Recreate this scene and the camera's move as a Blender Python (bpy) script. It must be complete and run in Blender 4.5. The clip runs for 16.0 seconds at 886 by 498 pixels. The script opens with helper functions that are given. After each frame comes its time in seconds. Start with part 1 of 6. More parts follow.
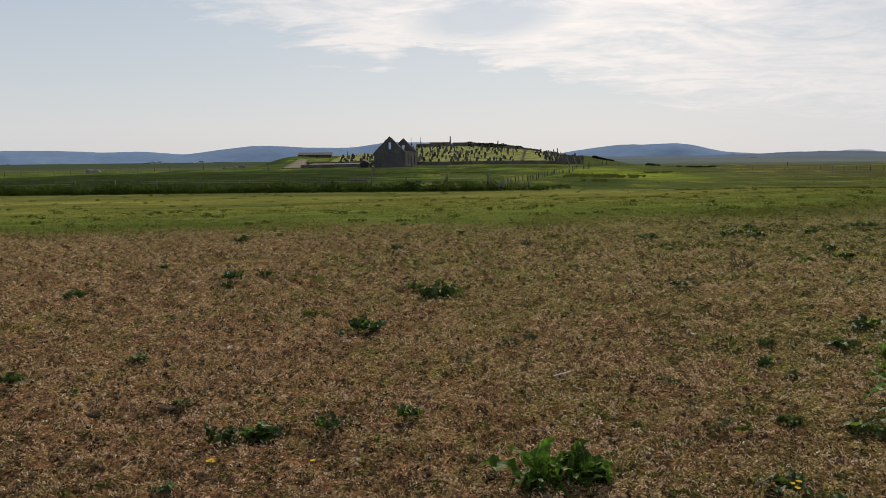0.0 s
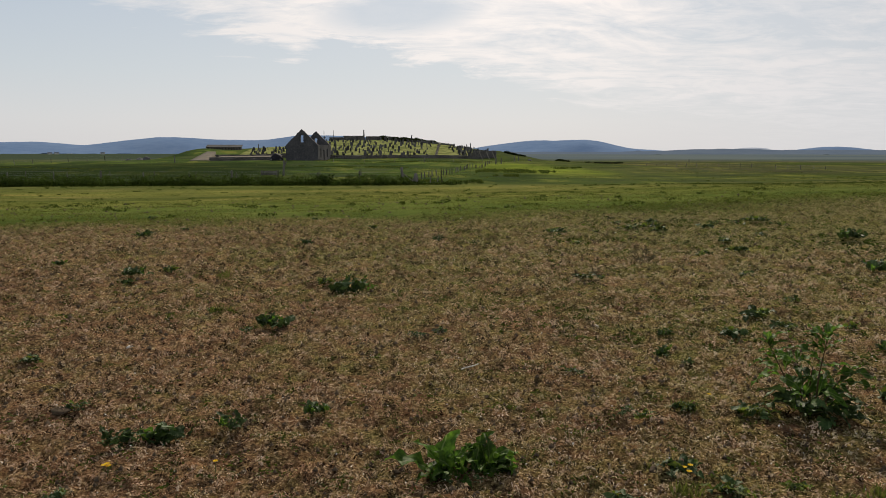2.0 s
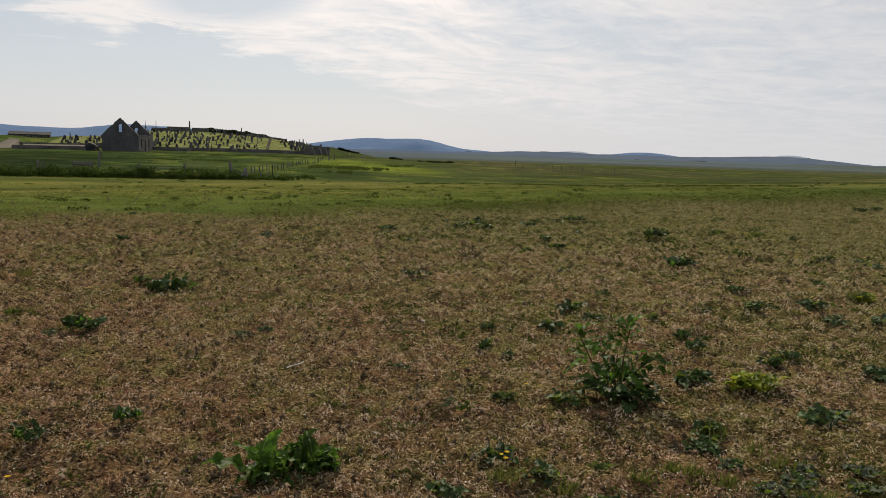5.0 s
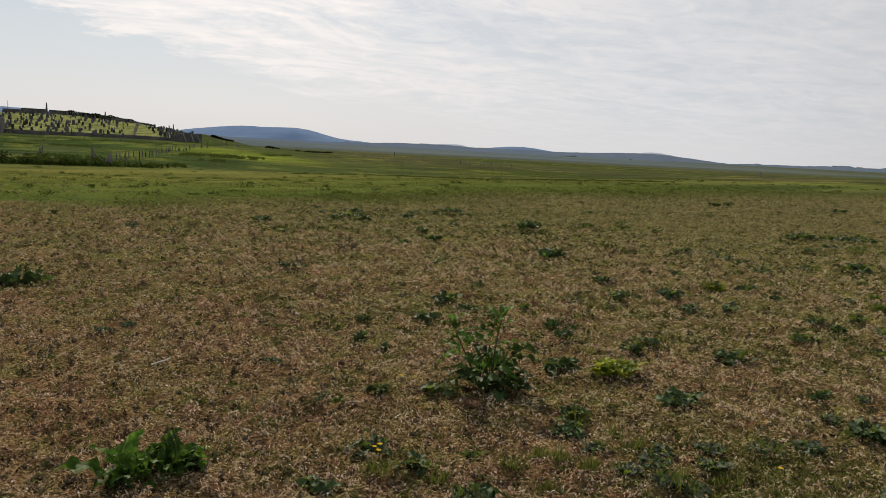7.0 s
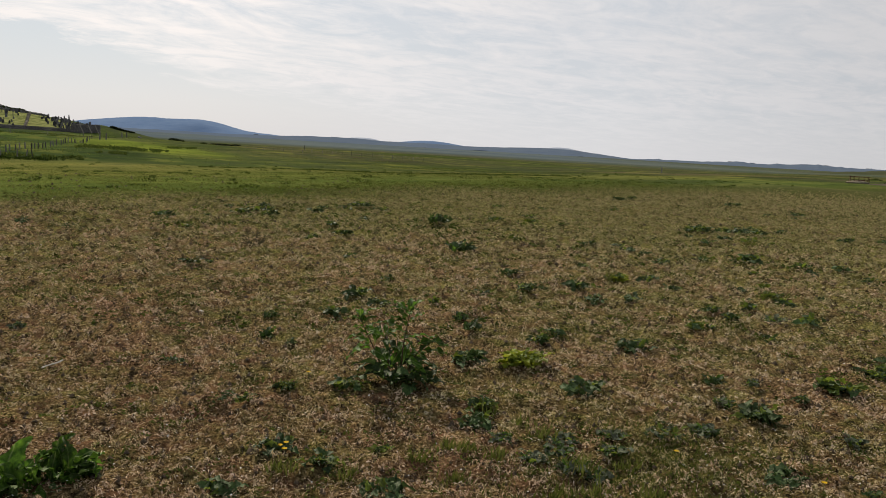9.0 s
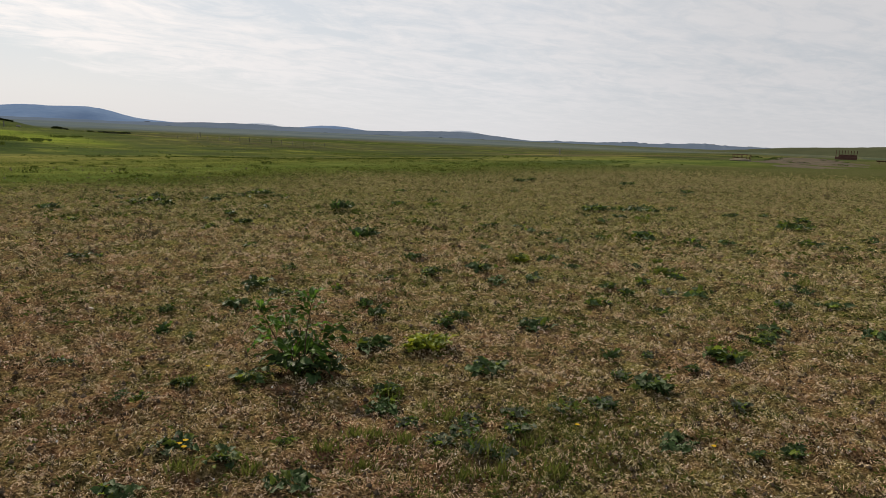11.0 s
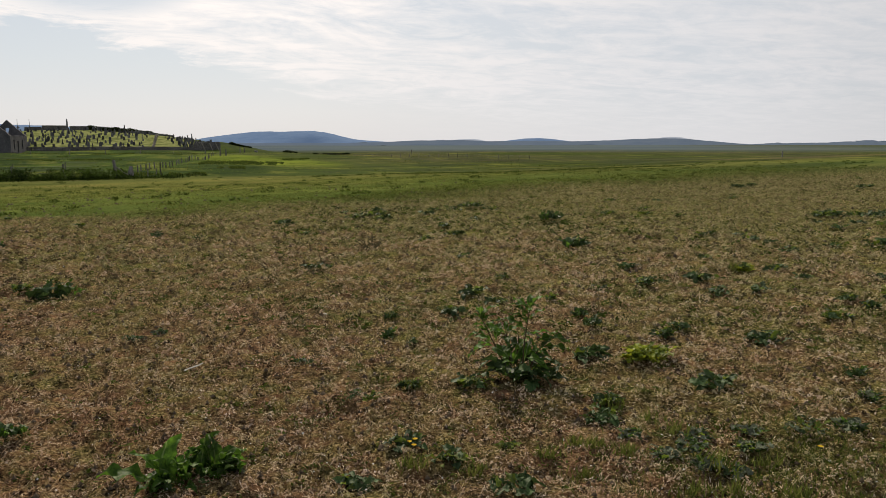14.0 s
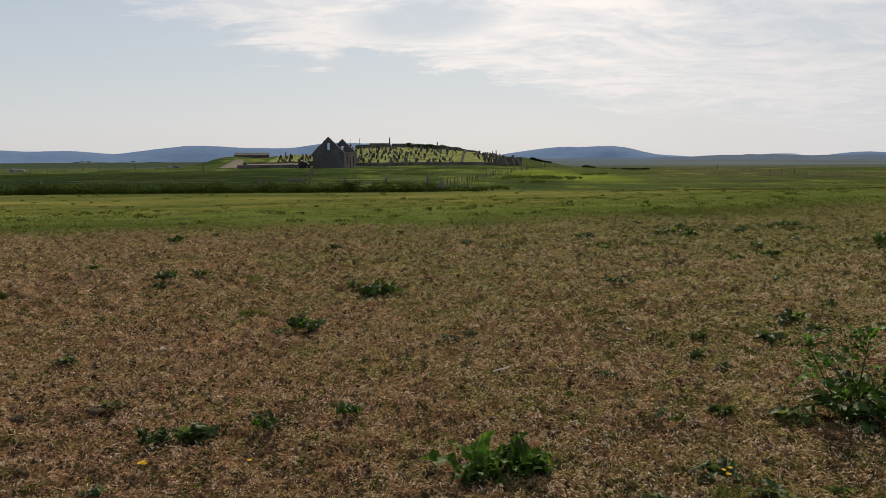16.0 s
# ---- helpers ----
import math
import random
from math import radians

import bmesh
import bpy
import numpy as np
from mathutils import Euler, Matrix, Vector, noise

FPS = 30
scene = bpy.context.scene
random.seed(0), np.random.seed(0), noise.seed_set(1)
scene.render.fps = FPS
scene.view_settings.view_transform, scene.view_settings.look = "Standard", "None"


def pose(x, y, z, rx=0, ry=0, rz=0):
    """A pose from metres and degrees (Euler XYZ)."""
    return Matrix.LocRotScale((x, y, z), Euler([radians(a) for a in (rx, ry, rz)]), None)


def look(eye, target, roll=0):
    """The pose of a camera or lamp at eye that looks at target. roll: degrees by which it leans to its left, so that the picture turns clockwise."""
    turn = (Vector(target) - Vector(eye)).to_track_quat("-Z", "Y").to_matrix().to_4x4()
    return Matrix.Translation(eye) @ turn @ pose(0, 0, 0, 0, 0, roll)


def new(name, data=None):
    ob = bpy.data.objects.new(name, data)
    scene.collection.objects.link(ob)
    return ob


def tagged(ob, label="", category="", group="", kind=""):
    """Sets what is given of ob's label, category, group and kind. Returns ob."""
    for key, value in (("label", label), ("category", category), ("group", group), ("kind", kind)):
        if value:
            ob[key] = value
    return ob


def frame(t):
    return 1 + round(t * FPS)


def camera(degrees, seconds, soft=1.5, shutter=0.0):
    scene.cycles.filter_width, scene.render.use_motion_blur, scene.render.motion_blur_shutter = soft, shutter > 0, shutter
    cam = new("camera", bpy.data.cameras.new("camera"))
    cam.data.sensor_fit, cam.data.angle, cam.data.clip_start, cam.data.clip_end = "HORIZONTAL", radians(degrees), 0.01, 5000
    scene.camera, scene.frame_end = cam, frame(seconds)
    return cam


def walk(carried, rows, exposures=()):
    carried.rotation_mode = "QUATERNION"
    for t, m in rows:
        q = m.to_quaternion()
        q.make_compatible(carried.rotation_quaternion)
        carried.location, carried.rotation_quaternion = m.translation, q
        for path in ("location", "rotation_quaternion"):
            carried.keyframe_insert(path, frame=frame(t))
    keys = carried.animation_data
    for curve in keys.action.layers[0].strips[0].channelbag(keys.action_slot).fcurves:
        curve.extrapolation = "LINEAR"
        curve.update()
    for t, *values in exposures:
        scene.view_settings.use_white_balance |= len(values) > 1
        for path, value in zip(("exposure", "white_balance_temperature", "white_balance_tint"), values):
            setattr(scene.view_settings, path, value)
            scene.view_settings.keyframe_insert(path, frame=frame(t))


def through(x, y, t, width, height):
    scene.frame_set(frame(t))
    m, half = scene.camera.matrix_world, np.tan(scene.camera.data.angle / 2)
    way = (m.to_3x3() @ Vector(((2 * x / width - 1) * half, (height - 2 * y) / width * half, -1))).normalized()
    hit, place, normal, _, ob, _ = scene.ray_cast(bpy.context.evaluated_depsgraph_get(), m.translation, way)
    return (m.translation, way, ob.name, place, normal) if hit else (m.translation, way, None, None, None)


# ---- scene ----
cam = camera(60.1, 16.0, 0.75)
PATH = [
    (0, (-0.067, 0.539, 1.472), (-0.0620, 2.5255, 1.2399), -0.60),
    (0.5, (-0.056, 0.542, 1.469), (-0.0090, 2.5273, 1.2320), -0.70),
    (1, (-0.043, 0.531, 1.475), (0.0530, 2.5136, 1.2299), -0.60),
    (1.5, (-0.041, 0.527, 1.473), (0.1130, 2.5056, 1.2249), -0.30),
    (2, (-0.027, 0.532, 1.476), (0.2010, 2.5034, 1.2279), -0.00),
    (2.5, (-0.018, 0.529, 1.477), (0.2809, 2.4914, 1.2331), 0.20),
    (3, (-0.013, 0.522, 1.479), (0.3400, 2.4762, 1.2410), 0.40),
    (3.5, (-0.006, 0.519, 1.478), (0.4161, 2.4594, 1.2400), 0.60),
    (4, (0.004, 0.523, 1.475), (0.4980, 2.4460, 1.2340), 0.90),
    (6.5, (0.038, 0.524, 1.467), (0.9137, 2.3035, 1.2091), 2.70),
    (7, (0.047, 0.520, 1.474), (0.9847, 2.2675, 1.2151), 2.90),
    (7.5, (0.051, 0.520, 1.479), (1.0411, 2.2382, 1.2190), 3.00),
    (8, (0.056, 0.514, 1.479), (1.0912, 2.2054, 1.2189), 3.00),
    (8.5, (0.068, 0.501, 1.479), (1.1504, 2.1621, 1.2161), 3.10),
    (9, (0.076, 0.512, 1.475), (1.2084, 2.1396, 1.2129), 3.30),
    (9.5, (0.085, 0.503, 1.479), (1.2661, 2.0951, 1.2140), 3.50),
    (10, (0.095, 0.508, 1.477), (1.3260, 2.0601, 1.2020), 3.50),
    (10.6, (0.099, 0.509, 1.477), (1.3871, 2.0128, 1.1959), 3.07),
    (11.2, (0.108, 0.510, 1.478), (1.4554, 1.9587, 1.1827), 2.16),
    (11.7, (0.116, 0.511, 1.478), (1.5251, 1.8970, 1.1719), 1.41),
    (12, (0.119, 0.512, 1.478), (1.5421, 1.8822, 1.1675), 1.10),
    (12.3, (0.120, 0.512, 1.478), (1.5201, 1.9056, 1.1658), 0.98),
    (12.5, (0.114, 0.509, 1.478), (1.4846, 1.9315, 1.1651), 0.60),
    (13, (0.079, 0.512, 1.475), (1.3051, 2.0622, 1.1690), -0.00),
    (13.5, (0.046, 0.518, 1.469), (1.1046, 2.1883, 1.1701), 0.10),
    (14, (0.031, 0.530, 1.460), (0.9180, 2.3020, 1.1890), -0.10),
    (14.5, (0.016, 0.537, 1.457), (0.7277, 2.3883, 1.2001), -0.40),
    (15, (-0.015, 0.547, 1.452), (0.5151, 2.4593, 1.2030), -0.30),
    (15.5, (-0.044, 0.550, 1.447), (0.2860, 2.5083, 1.2100), -0.20),
    (16, (-0.064, 0.549, 1.438), (0.0979, 2.5291, 1.2081), -0.30),
]
EXPOSURES = [(0, -0.11), (3.5, -0.14), (7, -0.08), (10, -0.04), (12.5, 0.03), (13.5, 0.02), (14.5, -0.08), (16, -0.14)]
walk(cam, [(t, look(eye, target, roll)) for t, eye, target, roll in PATH], EXPOSURES)

# ---------------------------------------------------------------- sky and sun
SUN_AZ, SUN_EL = 12.0, 36.0          # bearing to the right of +y, height, in degrees


def sky():
    world = bpy.data.worlds.new("hazy_sky")
    scene.world = world
    world.use_nodes = True
    nt = world.node_tree
    n, k = nt.nodes, nt.links
    n.clear()
    out, bg = n.new("ShaderNodeOutputWorld"), n.new("ShaderNodeBackground")
    air = n.new("ShaderNodeTexSky")
    air.sky_type, air.sun_disc = "NISHITA", False
    air.sun_elevation, air.sun_rotation = radians(SUN_EL), radians(SUN_AZ)
    air.air_density, air.dust_density, air.ozone_density = 1.0, 2.0, 1.0
    dim = n.new("ShaderNodeMix")
    dim.data_type, dim.blend_type = "RGBA", "MULTIPLY"
    dim.inputs["Factor"].default_value = 1.0
    dim.inputs["B"].default_value = (0.085, 0.085, 0.085, 1)
    k.new(air.outputs[0], dim.inputs["A"])
    # thin cloud sheet: the direction is projected on a high flat layer
    co = n.new("ShaderNodeTexCoord")
    sep = n.new("ShaderNodeSeparateXYZ")
    k.new(co.outputs["Generated"], sep.inputs[0])

    def math_node(op, a, b=None, clamp=False):
        m = n.new("ShaderNodeMath")
        m.operation, m.use_clamp = op, clamp
        for i, v in enumerate((a, b)):
            if v is None:
                continue
            if isinstance(v, (int, float)):
                m.inputs[i].default_value = v
            else:
                k.new(v, m.inputs[i])
        return m.outputs[0]

    up = math_node("ADD", math_node("MAXIMUM", sep.outputs[2], 0.0), 0.10)
    flat = n.new("ShaderNodeCombineXYZ")
    k.new(math_node("DIVIDE", sep.outputs[0], up), flat.inputs[0])
    k.new(math_node("DIVIDE", sep.outputs[1], up), flat.inputs[1])

    def cloud(scale, detail, rough, warp, offset):
        mp = n.new("ShaderNodeMapping")
        mp.inputs["Location"].default_value = offset
        mp.inputs["Rotation"].default_value = (0, 0, radians(-22))
        mp.inputs["Scale"].default_value = (scale * 0.72, scale, scale)
        k.new(flat.outputs[0], mp.inputs[0])
        tx = n.new("ShaderNodeTexNoise")
        tx.inputs["Scale"].default_value = 1.0
        tx.inputs["Detail"].default_value = detail
        tx.inputs["Roughness"].default_value = rough
        tx.inputs["Distortion"].default_value = warp
        k.new(mp.outputs[0], tx.inputs["Vector"])
        return tx.outputs["Fac"]

    def ramp(v, stops):
        r = n.new("ShaderNodeValToRGB")
        while len(r.color_ramp.elements) < len(stops):
            r.color_ramp.elements.new(0.5)
        for e, (p, c) in zip(r.color_ramp.elements, stops):
            e.position, e.color = p, (c, c, c, 1) if isinstance(c, float) else (*c, 1)
        k.new(v, r.inputs[0])
        return r.outputs[0]

    def mix(f, a, b, blend="MIX"):
        m = n.new("ShaderNodeMix")
        m.data_type, m.blend_type = "RGBA", blend
        for key, v in (("Factor", f), ("A", a), ("B", b)):
            if isinstance(v, tuple):
                m.inputs[key].default_value = (*v, 1)
            elif isinstance(v, float):
                m.inputs[key].default_value = v
            else:
                k.new(v, m.inputs[key])
        return m.outputs["Result"]

    # bearing and height of the direction, in degrees
    az = math_node("MULTIPLY", math_node("ARCTAN2", sep.outputs[0], sep.outputs[1]), 57.2958)
    el = math_node("MULTIPLY", math_node("ARCSINE", sep.outputs[2]), 57.2958)

    def along(v, lo, hi, stops):
        """A curve over v: stops of place and value, in the units of v."""
        top = max(c for _, c in stops)
        r = ramp(math_node("DIVIDE", math_node("SUBTRACT", v, lo), hi - lo), [((p - lo) / (hi - lo), c / top) for p, c in stops])
        return math_node("MULTIPLY", r, top)

    # haze: pale and faintly rosy at the horizon, blue-grey higher up, deep blue overhead
    haze = ramp(sep.outputs[2], [(0.0, (0.745, 0.735, 0.75)), (0.04, (0.725, 0.735, 0.755)), (0.10, (0.62, 0.68, 0.73)), (0.20, (0.48, 0.57, 0.68)), (0.50, (0.19, 0.26, 0.39)), (1.0, (0.09, 0.14, 0.25))])
    base = mix(0.88, dim.outputs["Result"], haze)
    sun_way = Vector((math.sin(radians(SUN_AZ)) * math.cos(radians(SUN_EL)), math.cos(radians(SUN_AZ)) * math.cos(radians(SUN_EL)), math.sin(radians(SUN_EL))))
    dot = n.new("ShaderNodeVectorMath")
    dot.operation = "DOT_PRODUCT"
    dot.inputs[1].default_value = sun_way
    k.new(co.outputs["Generated"], dot.inputs[0])
    glow = math_node("POWER", math_node("MAXIMUM", dot.outputs["Value"], 0.0), 9.0)
    halo = math_node("POWER", math_node("MAXIMUM", dot.outputs["Value"], 0.0), 5.0)
    base = mix(math_node("MULTIPLY", halo, 0.42), base, (0.88, 0.89, 0.91))

    # a sheet of high cloud with a ragged lower edge that sinks towards the right of the sun
    big = cloud(0.55, 5.0, 0.58, 0.6, (7.3, 3.1, 0))
    wisp = cloud(1.7, 9.0, 0.66, 1.2, (4.1, 2.2, 0))
    fine = cloud(5.2, 7.0, 0.62, 0.8, (1.7, 5.2, 0))
    rim = along(az, -40.0, 90.0, [(-40, 13.0), (-22, 11.4), (-15, 9.9), (-6, 8.3), (-4, 7.3), (-1.5, 8.7), (2.0, 8.4), (4.0, 7.2), (10, 5.8), (18, 4.2), (30, 3.0), (60, 2.4), (90, 2.0)])
    warp = math_node("ADD", math_node("MULTIPLY", math_node("SUBTRACT", big, 0.5), 5.0), math_node("ADD", math_node("MULTIPLY", math_node("SUBTRACT", wisp, 0.5), 5.5), math_node("MULTIPLY", math_node("SUBTRACT", fine, 0.5), 2.0)))
    over = math_node("ADD", math_node("SUBTRACT", el, rim), warp)
    soft = along(az, -40.0, 90.0, [(-40, 0.7), (0, 0.9), (8, 0.85), (16, 0.45), (40, 0.22), (90, 0.2)])
    cover = math_node("ADD", math_node("MULTIPLY", over, soft), 0.42, True)
    # a rift of blue above the first edge
    gx = math_node("MULTIPLY", math_node("SUBTRACT", math_node("SUBTRACT", az, math_node("MULTIPLY", el, 0.6)), -2.6), 0.17)
    gy = math_node("MULTIPLY", math_node("ADD", math_node("SUBTRACT", el, 10.4), math_node("MULTIPLY", warp, 0.6)), 0.62)
    rift = math_node("SUBTRACT", 1.25, math_node("ADD", math_node("MULTIPLY", gx, gx), math_node("MULTIPLY", gy, gy)), True)
    cover = math_node("SUBTRACT", cover, math_node("MULTIPLY", rift, 0.85), True)
    body = ramp(math_node("ADD", math_node("MULTIPLY", wisp, 0.5), math_node("ADD", math_node("MULTIPLY", fine, 0.2), math_node("MULTIPLY", big, 0.3))), [(0.41, 0.15), (0.56, 1.0)])
    veil = math_node("MULTIPLY", math_node("MULTIPLY", cover, body), ramp(sep.outputs[2], [(0.20, 1.0), (0.75, 0.25)]))
    # whitest round the hidden sun, an even pale grey away from it
    lit = mix(math_node("MULTIPLY", glow, 1.9, True), (0.78, 0.77, 0.775), (1.20, 1.10, 1.03))
    away = along(az, -40.0, 90.0, [(-40, 0.0), (16, 0.0), (42, 0.75), (90, 0.95)])
    ripple = ramp(math_node("ADD", math_node("MULTIPLY", wisp, 0.45), math_node("MULTIPLY", fine, 0.55)), [(0.40, (0.635, 0.655, 0.69)), (0.58, (0.735, 0.73, 0.75))])
    ripple = mix(ramp(sep.outputs[2], [(0.0, 0.8), (0.07, 0.0)]), ripple, (0.735, 0.73, 0.745))
    fall = along(az, -40.0, 90.0, [(-40, 1.0), (30, 1.06), (46, 1.02), (62, 0.84), (90, 0.74)])
    ripple = mix(1.0, ripple, fall, "MULTIPLY")
    k.new(mix(math_node("MULTIPLY", away, 0.85), mix(veil, base, lit), ripple), bg.inputs[0])
    k.new(bg.outputs[0], out.inputs[0])
    bg.inputs[1].default_value = 1.0

    lamp = bpy.data.lights.new("sun", "SUN")
    lamp.energy, lamp.angle, lamp.color = 4.8, radians(1.2), (1.0, 0.88, 0.70)
    ob = new("sun", lamp)
    ob.matrix_world = look(sun_way * 60, (0, 0, 0))


sky()

# ---------------------------------------------------------------- materials


class Nodes:
    """A material's node tree, written as calls."""

    def __init__(self, name):
        self.mat = bpy.data.materials.new(name)
        self.mat.use_nodes = True
        self.n, self.k = self.mat.node_tree.nodes, self.mat.node_tree.links
        self.n.clear()
        self.out = self.n.new("ShaderNodeOutputMaterial")
        self.geo = self.n.new("ShaderNodeNewGeometry")
        self.info = self.n.new("ShaderNodeObjectInfo")

    def put(self, sock, v):
        if isinstance(v, (int, float)):
            sock.default_value = v
        elif isinstance(v, (tuple, list)):
            sock.default_value = (*v, 1) if len(sock.default_value) == 4 and len(v) == 3 else v
        else:
            self.k.new(v, sock)

    def math(self, op, a, b=0.0, clamp=False):
        m = self.n.new("ShaderNodeMath")
        m.operation, m.use_clamp = op, clamp
        self.put(m.inputs[0], a)
        self.put(m.inputs[1], b)
        return m.outputs[0]

    def place(self, own=False):
        if own:
            return self.n.new("ShaderNodeTexCoord").outputs["Object"]
        return self.geo.outputs["Position"]

    def stretch(self, v, scale):
        m = self.n.new("ShaderNodeMapping")
        m.inputs["Scale"].default_value = scale
        self.k.new(v, m.inputs[0])
        return m.outputs[0]

    def noise(self, scale, detail=4.0, rough=0.55, v=None, warp=0.0):
        t = self.n.new("ShaderNodeTexNoise")
        t.inputs["Scale"].default_value = scale
        t.inputs["Detail"].default_value = detail
        t.inputs["Roughness"].default_value = rough
        t.inputs["Distortion"].default_value = warp
        self.k.new(v if v is not None else self.place(), t.inputs["Vector"])
        return t.outputs["Fac"]

    def voronoi(self, scale, v=None, feature="F1"):
        t = self.n.new("ShaderNodeTexVoronoi")
        t.feature = feature
        t.inputs["Scale"].default_value = scale
        self.k.new(v if v is not None else self.place(), t.inputs["Vector"])
        return t

    def ramp(self, v, *stops):
        r = self.n.new("ShaderNodeValToRGB")
        e = r.color_ramp.elements
        while len(e) < len(stops):
            e.new(0.5)
        for el, (p, c) in zip(e, stops):
            el.position, el.color = p, (c, c, c, 1) if isinstance(c, (int, float)) else (*c, 1)
        self.k.new(v, r.inputs[0])
        return r.outputs[0]

    def mix(self, f, a, b, blend="MIX"):
        m = self.n.new("ShaderNodeMix")
        m.data_type, m.blend_type = "RGBA", blend
        self.put(m.inputs["Factor"], f)
        self.put(m.inputs["A"], a)
        self.put(m.inputs["B"], b)
        return m.outputs["Result"]

    def bump(self, h, strength, dist):
        b = self.n.new("ShaderNodeBump")
        b.inputs["Strength"].default_value = strength
        b.inputs["Distance"].default_value = dist
        self.k.new(h, b.inputs["Height"])
        return b.outputs[0]

    def done(self, colour, rough=0.85, normal=None, metal=0.0, spec=0.3, through=0.0):
        p = self.n.new("ShaderNodeBsdfPrincipled")
        self.put(p.inputs["Base Color"], colour)
        self.put(p.inputs["Roughness"], rough)
        p.inputs["Metallic"].default_value = metal
        p.inputs["Specular IOR Level"].default_value = spec
        if normal is not None:
            self.k.new(normal, p.inputs["Normal"])
        last = p.outputs[0]
        if through:
            tr, mx = self.n.new("ShaderNodeBsdfTranslucent"), self.n.new("ShaderNodeMixShader")
            self.put(tr.inputs[0], colour)
            mx.inputs[0].default_value = through
            self.k.new(last, mx.inputs[1])
            self.k.new(tr.outputs[0], mx.inputs[2])
            last = mx.outputs[0]
        self.k.new(last, self.out.inputs[0])
        return self.mat


def zones(s):
    """Where the turf is mossy, and where the dry turf gives way to green pasture."""
    sep = s.n.new("ShaderNodeSeparateXYZ")
    s.k.new(s.place(), sep.inputs[0])
    x, y = sep.outputs[0], sep.outputs[1]
    patch, wide = s.noise(1.1, 5.0, 0.6), s.noise(0.16, 4.0, 0.55)
    tufty = s.noise(5.5, 4.0, 0.6)
    moss = s.ramp(s.math("ADD", s.math("MULTIPLY", tufty, 0.42), s.math("ADD", s.math("MULTIPLY", patch, 0.34), s.math("MULTIPLY", wide, 0.24))), (0.430, 0.04), (0.590, 0.86))
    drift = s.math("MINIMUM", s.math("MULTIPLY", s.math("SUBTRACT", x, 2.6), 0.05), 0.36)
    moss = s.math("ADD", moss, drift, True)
    gx, gy = s.math("MULTIPLY", s.math("SUBTRACT", x, 3.3), 0.7), s.math("MULTIPLY", s.math("SUBTRACT", y, 2.7), 0.8)
    moss = s.math("ADD", moss, s.math("MULTIPLY", s.math("SUBTRACT", 1.0, s.math("ADD", s.math("MULTIPLY", gx, gx), s.math("MULTIPLY", gy, gy)), True), 0.22))
    moss = s.math("ADD", moss, s.math("MINIMUM", s.math("MAXIMUM", s.math("MULTIPLY", s.math("SUBTRACT", y, 5.0), 0.035), 0.0), 0.24))
    edge = s.math("SUBTRACT", y, s.math("ADD", s.math("MULTIPLY", s.math("MAXIMUM", x, 0.0), 0.27), 17.6))
    edge = s.math("ADD", edge, s.math("MULTIPLY", s.math("SUBTRACT", wide, 0.5), 9.0))
    edge = s.math("ADD", edge, s.math("MULTIPLY", s.math("SUBTRACT", patch, 0.5), 4.0))
    belt = s.math("MULTIPLY", s.math("MULTIPLY", s.math("ADD", edge, 8.5), 0.11, True), s.math("MULTIPLY", s.math("ADD", x, 8.0), 0.06, True))
    moss = s.math("ADD", moss, s.math("MULTIPLY", belt, 0.55))
    moss = s.math("MINIMUM", s.math("MAXIMUM", moss, 0.03), 0.88)
    green = s.math("ADD", s.math("MULTIPLY", edge, s.math("SUBTRACT", 0.30, s.math("MULTIPLY", s.math("MULTIPLY", x, 0.06, True), 0.15))), 0.45, True)
    return x, y, moss, green


